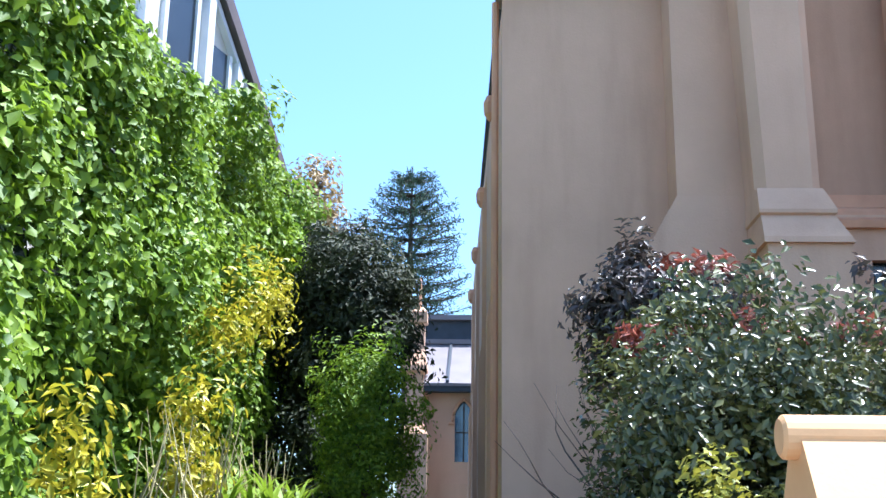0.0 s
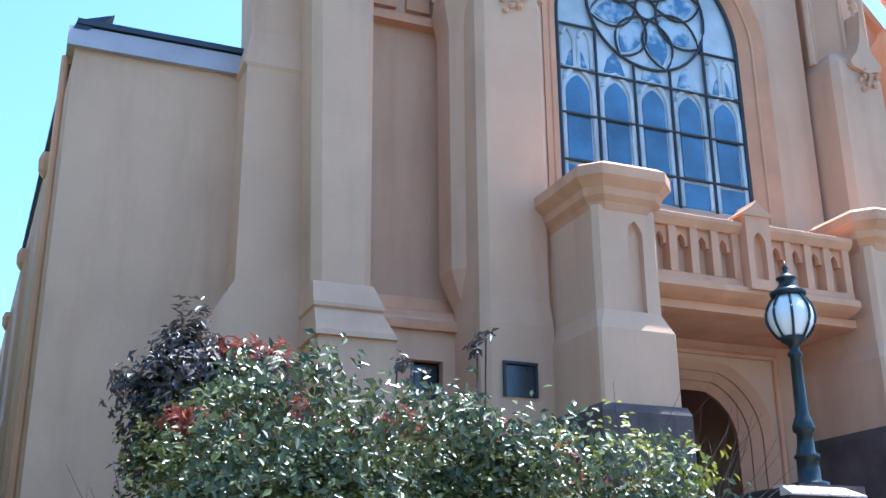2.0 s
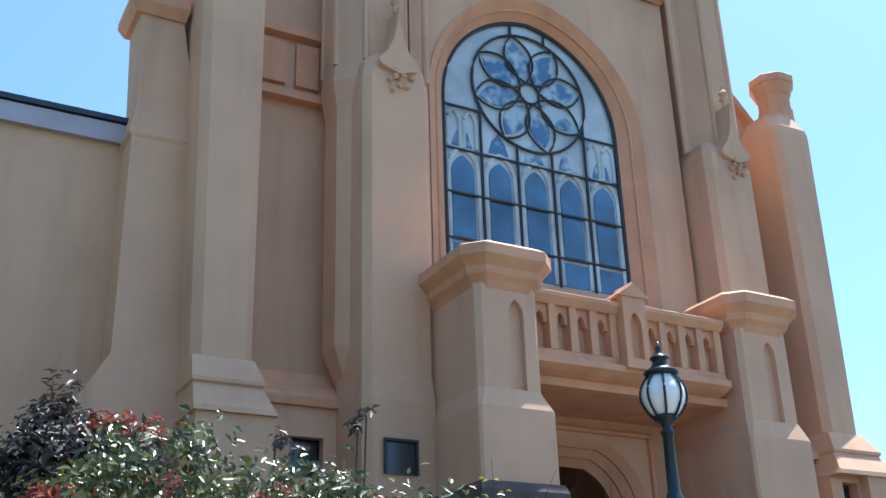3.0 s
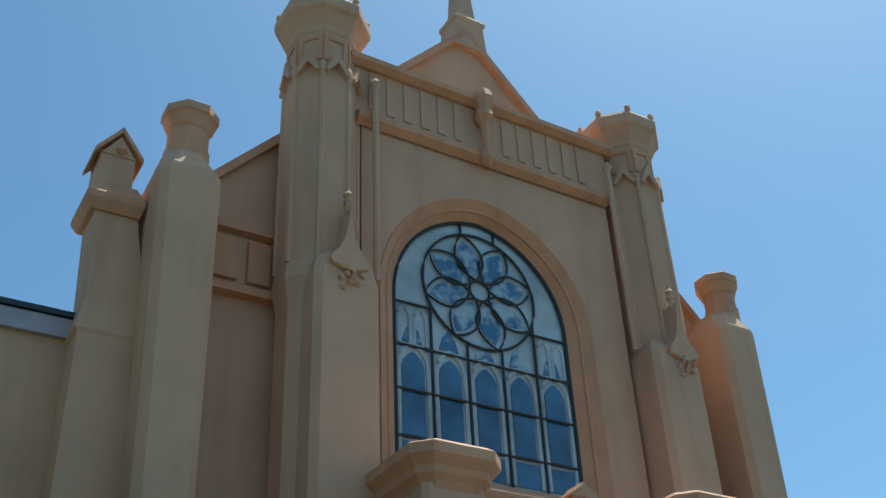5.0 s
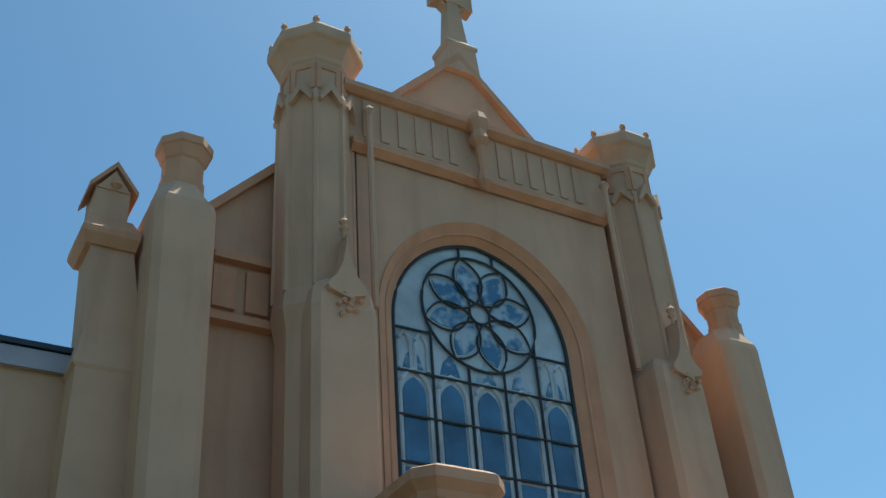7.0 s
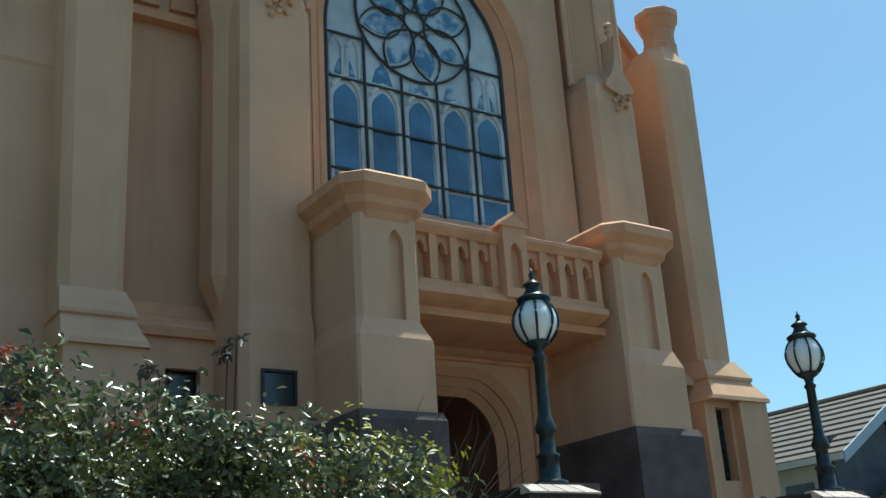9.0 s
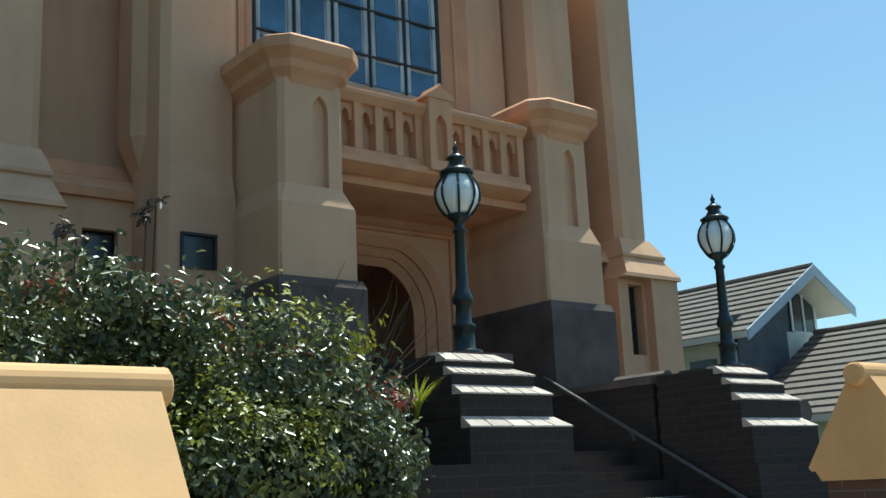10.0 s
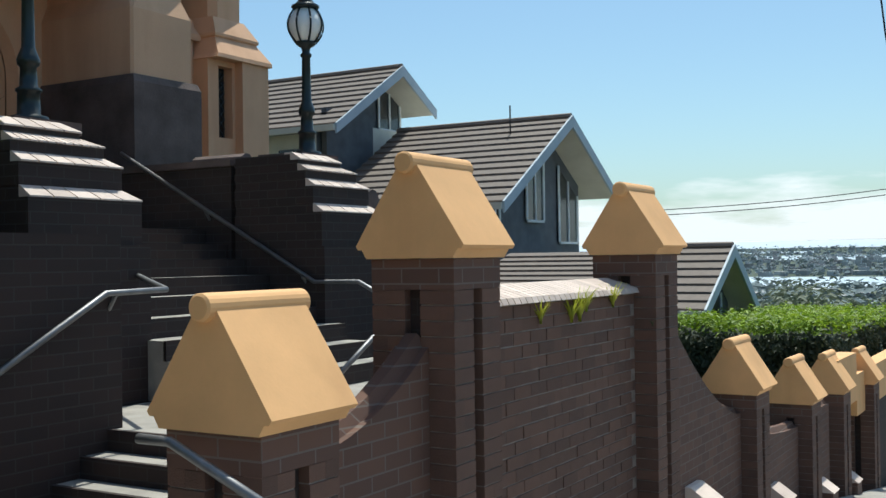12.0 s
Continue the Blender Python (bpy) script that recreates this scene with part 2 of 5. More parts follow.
def arch_wall(bm, cx, w, spring, rise, x0, x1, z0, z1, y0, y1, sill=None):
    """A wall from x0 to x1 with an arched opening through it; with a sill the opening starts there."""
    box(bm, x0, cx - w, y0, y1, z0, z1); box(bm, cx + w, x1, y0, y1, z0, z1)
    if sill:
        box(bm, cx - w, cx + w, y0, y1, z0, sill)
    c = arch_pts(cx, w, spring, rise)
    for (xa, za), (xb, zb) in zip(c, c[1:]):
        prism(bm, [(xa, za), (xb, zb), (xb, z1), (xa, z1)], "y", y0, y1)
    bmesh.ops.remove_doubles(bm, verts=bm.verts, dist=0.0005)
    return bm

def arch_ring(bm, outer, inner, z0, z1, yo, yi):
    """A splayed reveal between two arches: (cx, w, spring, rise) at yo and yi, down to z0."""
    o = [(outer[0] - outer[1], z0)] + arch_pts(*outer) + [(outer[0] + outer[1], z0)]
    i = [(inner[0] - inner[1], z1)] + arch_pts(*inner) + [(inner[0] + inner[1], z1)]
    a = [bm.verts.new((x, yo, z)) for x, z in o]
    b = [bm.verts.new((x, yi, z)) for x, z in i]
    a2 = [bm.verts.new((x, yo + 0.3, z)) for x, z in o]
    for k in range(len(a) - 1):
        bm.faces.new((a[k], a[k + 1], b[k + 1], b[k]))
        bm.faces.new((b[k], b[k + 1], a2[k + 1], a2[k]))
    return bm

def from_arrays(name, verts, faces, mat, parent=None, label=""):
    me = bpy.data.meshes.new(name)
    n, m, k = len(verts), len(faces), faces.shape[1]
    me.vertices.add(n); me.vertices.foreach_set("co", np.asarray(verts, np.float32).ravel())
    me.loops.add(m * k); me.loops.foreach_set("vertex_index", faces.astype(np.int32).ravel())
    me.polygons.add(m); me.polygons.foreach_set("loop_start", np.arange(0, m * k, k, dtype=np.int32))
    me.update(calc_edges=True)
    me.materials.append(mat)
    ob = new(name, me)
    if parent:
        ob.parent = parent
        ob.matrix_parent_inverse = Matrix.Translation(parent.matrix_basis.translation).inverted()
    if label:
        ob["label"] = label
    return ob

def leaves(name, pts, out, size, mat, parent=None, label="", slim=0.45, seed=1, droop=0.0):
    """One small folded leaf at each point, facing roughly along out."""
    g = np.random.default_rng(seed)
    n = len(pts)
    nrm = out + g.normal(0, 0.55, (n, 3)) + np.array([0, 0, 0.35])
    nrm /= np.linalg.norm(nrm, axis=1)[:, None]
    d = g.normal(0, 1, (n, 3)) + np.array([0, 0, -droop])
    d -= (d * nrm).sum(1)[:, None] * nrm
    d /= np.linalg.norm(d, axis=1)[:, None]
    s = np.cross(nrm, d)
    L = size * g.uniform(0.6, 1.35, n)[:, None]
    w = L * slim
    tip, mid = pts + d * L, pts + d * L * 0.45
    v = np.stack([pts, mid + s * w * 0.5 + nrm * L * 0.1, tip - nrm * L * 0.12, mid - s * w * 0.5 + nrm * L * 0.1], 1).reshape(-1, 3)
    i = np.arange(n) * 4
    f = np.stack([np.stack([i, i + 1, i + 2], 1), np.stack([i, i + 2, i + 3], 1)], 1).reshape(-1, 3)
    return from_arrays(name, v, f, mat, parent, label)

def clumps(n_clump, per, sampler, spread, seed=1):
    """Points in clumps: sampler(g) gives a clump's centre and its outward way."""
    g = np.random.default_rng(seed)
    P, O = [], []
    for _ in range(n_clump):
        c, o = sampler(g)
        q = g.normal(0, 1, (per, 3))
        q *= (g.uniform(0.2, 1, (per, 1)) ** 0.5) / np.linalg.norm(q, axis=1)[:, None]
        P.append(np.array(c) + q * spread * g.uniform(0.6, 1.4))
        O.append(q * 0.7 + np.array(o))
    return np.vstack(P), np.vstack(O)

def ellipsoid(c, r, lumps=0.12, low=-0.3, fill=0.25):
    c, r = np.array(c), np.array(r)
    def f(g):
        while True:
            o = g.normal(0, 1, 3); o /= np.linalg.norm(o)
            if o[2] > low:
                break
        k = 1 + lumps * noise.noise(Vector(o * 3.1 + c)) * 2 - g.uniform(0, 1) ** 2 * fill
        return c + o * r * k, o / r / np.linalg.norm(o / r)
    return f

def shell(x0, x1, y0, y1, z0, top, way, depth=0.5):
    """Sampler over a hedge: its top and faces. top(x, y): the height there."""
    def f(g):
        x, y = g.uniform(x0, x1), g.uniform(y0, y1)
        zt = top(x, y) + 0.25 * noise.noise(Vector((x * 0.9, y * 0.9, 3.0)))
        side = g.uniform(0, 1)
        if side < 0.4:
            return (x, y, zt - g.uniform(0, 1) ** 2 * depth), (0, 0, 1)
        z = g.uniform(min(z0, zt - 0.2), zt)
        if side < 0.4 + 0.6 * way:
            return (x, y0 + g.uniform(0, 1) ** 2 * depth + 0.25 * noise.noise(Vector((x * 1.3, z * 1.3, 0))), z), (0, -1, 0.1)
        return ((x0 if g.uniform(0, 1) < 0.5 else x1), y, z), (0, 0, 0.3)
    return f

# ---- ground ----
def street(x):
    """Height of the land: down the hill, then gently up to the far shore."""
    return 0.025 * max(x - 1250, 0) + 0.32 - 0.15 * min(max(x - 3.0, 0), 50) - 0.07 * min(max(x - 53, 0), 250) + 0.02 * max(-x, 0)

def ground_sheet():
    xs = sorted(set([-4000, -600, -150, -60, -30, *range(-20, 61, 4), 3, 53, 80, 120, 180, 240, 303, 500, 900, 1250, 1800, 2400, 3200, 4700]))
    ys = sorted(set([-4000, -700, -200, -60, -20, -8, 0, 3, 8, 16, 30, 60, 120, 250, 600, 1500, 4500]))
    v = [(x, y, street(x) - 0.04) for y in ys for x in xs]
    n = len(xs)
    f = [(j * n + i, j * n + i + 1, (j + 1) * n + i + 1, (j + 1) * n + i) for j in range(len(ys) - 1) for i in range(n - 1)]
    ob = from_arrays("ground", np.array(v, float), np.array(f), LAND)
    return tagged(ob, "earth falling away down the hill to the estuary", "ground", kind="structure")
ground_sheet()

def strip(name, y0, y1, lift, mat, label, x0=-24, x1=53):
    bm = bmesh.new()
    a = [bm.verts.new((x, y0, street(x) + lift)) for x in (x0, 0, 3, x1)]
    b = [bm.verts.new((x, y1, street(x) + lift)) for x in (x0, 0, 3, x1)]
    a2 = [bm.verts.new((v.co.x, y0, v.co.z - 0.2)) for v in a]
    for i in range(3):
        bm.faces.new((a[i], a[i + 1], b[i + 1], b[i])); bm.faces.new((a2[i], a2[i + 1], a[i + 1], a[i]))
    return tagged(part(name, bm, mat), label, name, kind="structure")
strip("road", -9.0, -1.6, 0.0, ASPHALT, "grey asphalt street running steeply downhill")
strip("pavement", -1.6, 2.6, 0.13, CONCRETE, "pale concrete footpath beside the brick wall")

# ---- the church ----
CX = 8.0
church = thing("church", "cream rendered gothic church with turrets and arched window", "church", at=(CX, 11, 2))
def P_(name, bm, mat=PAINT, label="", bevel=0.0, smooth=False):
    return part(name, bm, mat, church, label, bevel, smooth)

# side aisle
def leaning(bm):
    """The side of the church runs a little out of square."""
    for v in bm.verts:
        v.co.x -= 0.036 * max(0.0, v.co.y - 11.85)
    return bm
P_("aisle_wall", B((0.5, 2.5, 11.45, 11.85, 1.0, 8.2)), bevel=0.02)
P_("aisle_side_wall", leaning(B((0.5, 0.9, 11.85, 27, 1.0, 8.2))))
P_("aisle_fascia", prism(bmesh.new(), [(11.37, 8.2), (11.85, 8.2), (11.85, 8.5), (11.43, 8.48)], "x", 0.42, 2.5), MAUVE, "mauve painted fascia")
P_("aisle_gutter", B((0.5, 2.5, 11.4, 11.9, 8.5, 8.57)), SLATE, "dark roof edge")
bm = prism(bmesh.new(), [(0.455, 8.32), (0.5, 8.32), (0.9, 8.7), (0.5, 8.55), (0.455, 8.42)], "y", 11.42, 20.5)
leaning(bm)
P_("aisle_eave", bm, SLATE, "dark overhanging eave")
P_("aisle_roof", prism(bmesh.new(), [(0.5, 8.55), (2.5, 8.57), (4.2, 10.2), (4.2, 8.5), (0.5, 8.4)], "y", 11.9, 27), METALROOF)
for y in (13.0, 17.0, 21.0, 25.0):
    bm = rect_rings(bmesh.new(), [(0.38, 0.6, y, y + 0.6, 1.0), (0.38, 0.6, y, y + 0.6, 4.6), (0.43, 0.6, y, y + 0.6, 4.9), (0.43, 0.6, y, y + 0.6, 7.3), (0.5, 0.6, y, y + 0.6, 7.8)])
    leaning(bm)
    P_("side_buttress", bm, bevel=0.02)
    P_("corbel", leaning(turned(bmesh.new(), 0.42, y + 0.3, [(0.03, 7.3), (0.09, 7.4), (0.1, 7.55), (0.06, 7.65)], 8)), TRIM)
P_("downpipe", turned(bmesh.new(), 0.42, 11.7, [(0.045, 1.0), (0.045, 8.2)], 8), TRIM)

# nave front wall under the gable
bm = prism(bmesh.new(), [(2.5, 5.2), (12.9, 5.2), (12.9, 10.75), (8.25, 15.85), (3.3, 10.4), (2.5, 9.0)], "y", 11.4, 11.8)
P_("nave_wall", bm)
P_("nave_wall", B((2.5, 6.6, 11.4, 11.8, 1.0, 5.2)))
P_("nave_wall", B((9.4, 12.7, 11.4, 11.8, 1.0, 5.2)))
P_("vestibule", B((6.4, 6.6, 11.8, 15, 1.0, 5.4), (9.4, 9.6, 11.8, 15, 1.0, 5.4), (6.4, 9.6, 15, 15.2, 1.0, 5.4), (6.6, 9.4, 11.35, 15, 5.2, 5.4), (6.6, 9.4, 11.35, 15, 2.0, 2.2)), PAINT, "dim entrance vestibule")
for s in (-1, 1):
    a = [(8.25, 15.78), (8.25 + s * 4.8, 10.5), (8.25 + s * 4.8, 10.68), (8.25, 15.96)]
    P_("gable_coping", prism(bmesh.new(), a, "y", 11.28, 11.9), TRIM, bevel=0.02)
    P_("nave_roof", prism(bmesh.new(), [(8.25, 15.75), (8.25 + s * 4.75, 10.5), (8.25 + s * 4.75, 10.3), (8.25, 15.5)], "y", 11.8, 30), TILE)
bm = rect_rings(bmesh.new(), [(8.1, 8.56, 11.35, 11.72, 15.9), (8.13, 8.53, 11.38, 11.7, 16.35), (8.2, 8.46, 11.44, 11.66, 17.4), (8.2, 8.46, 11.44, 11.66, 17.75), (8.14, 8.52, 11.43, 11.67, 18.15)])
P_("gable_cross", bm, PAINT, "stone cross on the gable", bevel=0.03)
bm = rect_rings(bmesh.new(), [(8.0, 8.66, 11.28, 11.8, 15.5), (8.04, 8.62, 11.29, 11.8, 16.1), (8.0, 8.66, 11.27, 11.8, 16.14), (8.0, 8.66, 11.27, 11.8, 16.22), (8.12, 8.54, 11.36, 11.72, 16.36)])
P_("cross_base", bm, bevel=0.02)
P_("cross_arm", prism(bmesh.new(), [(7.9, 17.38), (8.2, 17.46), (8.46, 17.46), (8.76, 17.38), (8.76, 17.76), (8.46, 17.68), (8.2, 17.68), (7.9, 17.76)], "y", 11.425, 11.675), bevel=0.02)
P_("cross_ring", rings(bmesh.new(), [[(8.33 + r * math.cos(a * math.tau / 16), y, 17.57 + r * math.sin(a * math.tau / 16)) for a in range(16)] for r, y in ((0.22, 11.46), (0.31, 11.46), (0.31, 11.64), (0.22, 11.64))] , cap=False))

# outer buttresses with octagonal pots
for s in (-1, 1):
    X = lambda a: CX + s * a
    def R_(a, b):
        return (min(X(a), X(b)), max(X(a), X(b)))
    if s < 0:
        P_("buttress_base", B((*R_(4.05, 4.88), 10.19, 11.45, 1.0, 4.78)), bevel=0.015)
    else:
        P_("buttress_base", B((12.62, 13.2, 10.19, 11.45, 1.0, 4.78)), bevel=0.015)
        P_("buttress_base", B((12.05, 12.27, 10.34, 11.4, 1.0, 4.78), (12.27, 12.56, 10.34, 11.4, 1.0, 3.66), (12.27, 12.56, 10.34, 11.4, 4.7, 4.78), (12.56, 12.62, 10.34, 11.4, 1.0, 4.78)))
    o = 0.32 if s > 0 else 0.0
    bm = rect_rings(bmesh.new(), [(*R_(4.03, 4.92 + o), 10.14, 11.45, 4.78), (*R_(4.06, 4.92 + o), 10.15, 11.45, 4.84), (*R_(4.16, 4.9 + o * 0.5), 10.3, 11.45, 5.1), (*R_(4.14, 4.92 + o * 0.5), 10.27, 11.45, 5.12), (*R_(4.14, 4.92 + o * 0.5), 10.27, 11.45, 5.16), (*R_(4.23, 4.9), 10.4, 11.45, 5.42)])
    P_("buttress_weathering", bm, PAINT)
    def shaft_ring(a, b, y0, z, c, y1=11.5):
        p, q = R_(a, b)
        return [(p + c, y0, z), (q - c, y0, z), (q, y0 + c, z), (q, y1 - c, z), (q - c, y1, z), (p + c, y1, z), (p, y1 - c, z), (p, y0 + c, z)]
    bm = rings(bmesh.new(), [shaft_ring(4.23, 4.9, 10.4, 5.42, 0.1), shaft_ring(4.25, 5.04, 10.42, 10.35, 0.1), shaft_ring(4.26, 5.03, 10.43, 10.45, 0.12), shaft_ring(4.36, 4.96, 10.56, 10.72, 0.16, 11.3), shaft_ring(4.37, 4.95, 10.57, 10.78, 0.16, 11.3)])
    P_("buttress_shaft", bm, bevel=0.012)
    cx = 3.37 if s < 0 else 12.84
    bm = turned(bmesh.new(), cx, 10.9, [(0.3, 10.72), (0.3, 10.98), (0.275, 11.0), (0.275, 11.27), (0.3, 11.3), (0.36, 11.46), (0.385, 11.48), (0.385, 11.6), (0.35, 11.63)], 8)
    P_("octagonal_pot", bm, TRIM, bevel=0.008)
    # wall between buttress and turret
    bm = prism(bmesh.new(), [(10.93, 1.0), (11.5, 1.0), (11.5, 5.62), (11.25, 5.6), (11.1, 5.42), (10.93, 5.28)], "x", *R_(2.1, 4.1))
    if s < 0:
        bm.free()
        bm = bmesh.new()
        for a, b, z0, z1 in ((3.9, 4.4, 1.0, 5.3), (4.4, 4.8, 1.0, 4.35), (4.4, 4.8, 4.8, 5.3), (4.8, 6.2, 1.0, 5.3)):
            box(bm, a, b, 10.95, 11.42, z0, z1)
        P_("base_wall", bm)
        prof = [(10.88, 5.14), (10.86, 5.22), (11.0, 5.3), (11.05, 5.4), (11.2, 5.46), (11.25, 5.62), (11.45, 5.64), (11.45, 5.14)]
        P_("base_weathering", prism(bmesh.new(), prof, "x", 3.95, 5.3), TRIM)
        for a, b, z0, z1, dy in ((4.4, 4.8, 4.35, 4.8, 0.0), (5.19, 5.54, 4.28, 4.63, -0.96)):
            w = P_("basement_window", B((a, b, 11.1 + dy, 11.14 + dy, z0, z1)), DARKG, "small dark basement window")
            part("window_frame", B((a - 0.03, a, 11.07 + dy, 11.1 + dy, z0, z1), (b, b + 0.03, 11.07 + dy, 11.1 + dy, z0, z1), (a - 0.03, b + 0.03, 11.06 + dy, 11.1 + dy, z1, z1 + 0.03)), LEAD, w)
    else:
        bm.free()
        bm = B((10.2, 12.05, 10.62, 11.4, 1.0, 5.05))
        P_("base_wall", bm)
        prof = [(10.56, 5.05), (10.56, 5.14), (10.72, 5.28), (10.78, 5.4), (10.95, 5.5), (11.4, 5.5), (11.4, 5.05)]
        P_("base_weathering", prism(bmesh.new(), prof, "x", 10.6, 12.3), PAINT)
        w = P_("lattice_window", B((12.27, 12.56, 10.5, 10.54, 3.66, 4.7)), DARKG, "narrow leaded window")
        bm = bmesh.new()
        for k in range(6):
            z = 3.68 + k * 0.13
            tube(bm, [(12.27, 10.49, z), (12.56, 10.49, z + 0.3)], 0.007, 4); tube(bm, [(12.56, 10.49, z), (12.27, 10.49, z + 0.3)], 0.007, 4)
        part("lattice", bm, LEAD, w)
    # panel band under the rake
    for k in range(2):
        P_("band_panel", B((*R_(3.2 + 0.46 * k, 3.52 + 0.46 * k), 11.33, 11.42, 9.55, 10.2)), TRIM)
    P_("band_ledge", B((*R_(2.9, 4.3), 11.24, 11.4, 9.3, 9.42)), TRIM, bevel=0.03)
    P_("band_ledge", B((*R_(2.9, 4.0), 11.26, 11.4, 10.28, 10.4)), TRIM, bevel=0.03)
    # turret
    X = lambda a: (8.0 if s < 0 else 8.35) + s * a
    tx = X(2.7) if s < 0 else 11.17
    prof = [(0.28, 5.3), (0.5, 5.85), (0.51, 9.0), (0.58, 9.35), (0.55, 9.62), (0.55, 12.98), (0.52, 13.06), (0.52, 13.66), (0.55, 13.7), (0.56, 13.78), (0.68, 14.0), (0.74, 14.05), (0.75, 14.1), (0.75, 14.24), (0.7, 14.32)]
    P_("turret", turned(bmesh.new(), tx, 10.95, prof, 8), bevel=0.012)
    for k in range(8):
        a = (k + 0.5) * math.tau / 8
        q = Matrix.Translation((tx, 10.95, 0)) @ Matrix.Rotation(a, 4, "Z")
        b2 = turned(bmesh.new(), 0.68, 0, [(0.05, 14.22), (0.04, 14.32), (0.06, 14.37), (0.04, 14.43), (0.01, 14.47)], 6)
        b2.transform(q)
        P_("turret_finial", b2, TRIM)
        b2 = prism(bmesh.new(), [(-0.19, 12.85), (-0.15, 12.8), (0, 13.02), (0.15, 12.8), (0.19, 12.85), (0, 13.24)], "x", 0.42, 0.6)
        b2.transform(Matrix.Translation((tx, 10.95, 0)) @ Matrix.Rotation(k * math.tau / 8, 4, "Z"))
        P_("turret_gablet", b2, PAINT, bevel=0.012)
        b2 = turned(bmesh.new(), 0.54, 0, [(0.045, 9.6), (0.045, 12.75), (0.07, 12.85), (0.07, 12.95), (0.03, 13.05)], 6)
        b2.transform(q)
        P_("turret_rib", b2)
        b2 = B((0.44, 0.505, -0.19, -0.12, 13.1, 13.6), (0.44, 0.505, 0.12, 0.19, 13.1, 13.6), (0.44, 0.505, -0.12, 0.12, 13.52, 13.6))
        b2.transform(Matrix.Translation((tx, 10.95, 0)) @ Matrix.Rotation(k * math.tau / 8, 4, "Z"))
        P_("turret_panel", b2, TRIM)
    # stepped buttress against the turret
    x0, x1 = R_(2.1, 3.05)
    def corner_cut(a, b, y0, z, c):
        return [(a + c, y0, z), (b - c, y0, z), (b, y0 + c, z), (b, 11.0, z), (a, 11.0, z), (a, y0 + c, z)]
    bm = rings(bmesh.new(), [corner_cut(x0, x1, 10.16, 1.0, 0.09), corner_cut(x0, x1, 10.16, 5.1, 0.09), corner_cut(x0 + .02, x1 - .02, 10.2, 5.4, 0.09), corner_cut(x0 + .02, x1 - .02, 10.2, 9.2, 0.09), corner_cut(x0 + .06, x1 - .06, 10.24, 9.5, 0.09), corner_cut(x0 + .25, x1 - .25, 10.45, 9.75, 0.06)])
    P_("turret_buttress", bm, bevel=0.012)
    xc = X(2.58) if s < 0 else 11.02
    curve = [(0.0, 10.34), (0.02, 10.08), (0.07, 9.83), (0.15, 9.64), (0.25, 9.52), (0.28, 9.46), (0.25, 9.4), (0, 9.32)]
    bm = prism(bmesh.new(), [(xc + u, z) for u, z in curve] + [(xc - u, z) for u, z in curve[-2:0:-1]], "y", 10.15, 10.5)
    orn = P_("ogee_gablet", bm, PAINT, "ogee moulded gablet with leaf carving", bevel=0.02)
    bm = bmesh.new()
    for k in range(9):
        a, r = k * 2.4, 0.04 + 0.02 * k
        turned(bm, xc + r * math.cos(a), 10.17, [(0.02, 9.2 + r * math.sin(a)), (0.045, 9.23 + r * math.sin(a)), (0.02, 9.27 + r * math.sin(a))], 6)
    part("leaf_carving", bm, PAINT, orn)["kind"] = "stuff"
    part("gablet_finial", turned(bmesh.new(), xc, 10.25, [(0.03, 10.28), (0.03, 10.4), (0.07, 10.45), (0.04, 10.5), (0.075, 10.56), (0.03, 10.62), (0.02, 10.68)], 8), PAINT, orn)
    # slim roll mould beside the centre bay
    P_("roll_mould", turned(bmesh.new(), X(2.02), 10.5, [(0.05, 9.5), (0.05, 12.9), (0.09, 13.0), (0.02, 13.1)], 8))

# small pinnacled buttress by the aisle
bm = rect_rings(bmesh.new(), [(1.95, 3.16, 10.85, 11.6, 1.0), (1.95, 3.16, 10.85, 11.6, 4.75), (2.38, 3.14, 10.92, 11.6, 5.5), (2.38, 3.1, 10.95, 11.6, 8.1), (2.34, 3.1, 10.93, 11.6, 8.15), (2.42, 3.1, 11.0, 11.6, 8.6), (2.36, 2.88, 11.02, 11.6, 9.9)])
P_("pinnacle_buttress", bm, bevel=0.02)
bm = rect_rings(bmesh.new(), [(2.3, 2.9, 10.98, 11.65, 9.82), (2.22, 2.93, 10.9, 11.7, 9.95), (2.22, 2.93, 10.9, 11.7, 10.04), (2.34, 2.84, 11.05, 11.6, 10.3)])
P_("pinnacle_ledge", bm, TRIM)
pin = P_("pinnacle", B((2.33, 2.77, 11.06, 11.56, 10.25, 10.78)), bevel=0.01)
bm = prism(bmesh.new(), [(2.24, 10.7), (2.55, 11.1), (2.86, 10.7), (2.86, 10.77), (2.55, 11.19), (2.24, 10.77)], "y", 11.0, 11.62)
part("gablet_roof", bm, TRIM, pin)
part("pinnacle_gable", prism(bmesh.new(), [(2.335, 10.74), (2.765, 10.74), (2.55, 11.06)], "y", 11.04, 11.58), PAINT, pin)
part("quatrefoil", turned(bmesh.new(), 2.57, 11.04, [(0.02, 10.76), (0.08, 10.82), (0.02, 10.88)], 8), TRIM, pin)

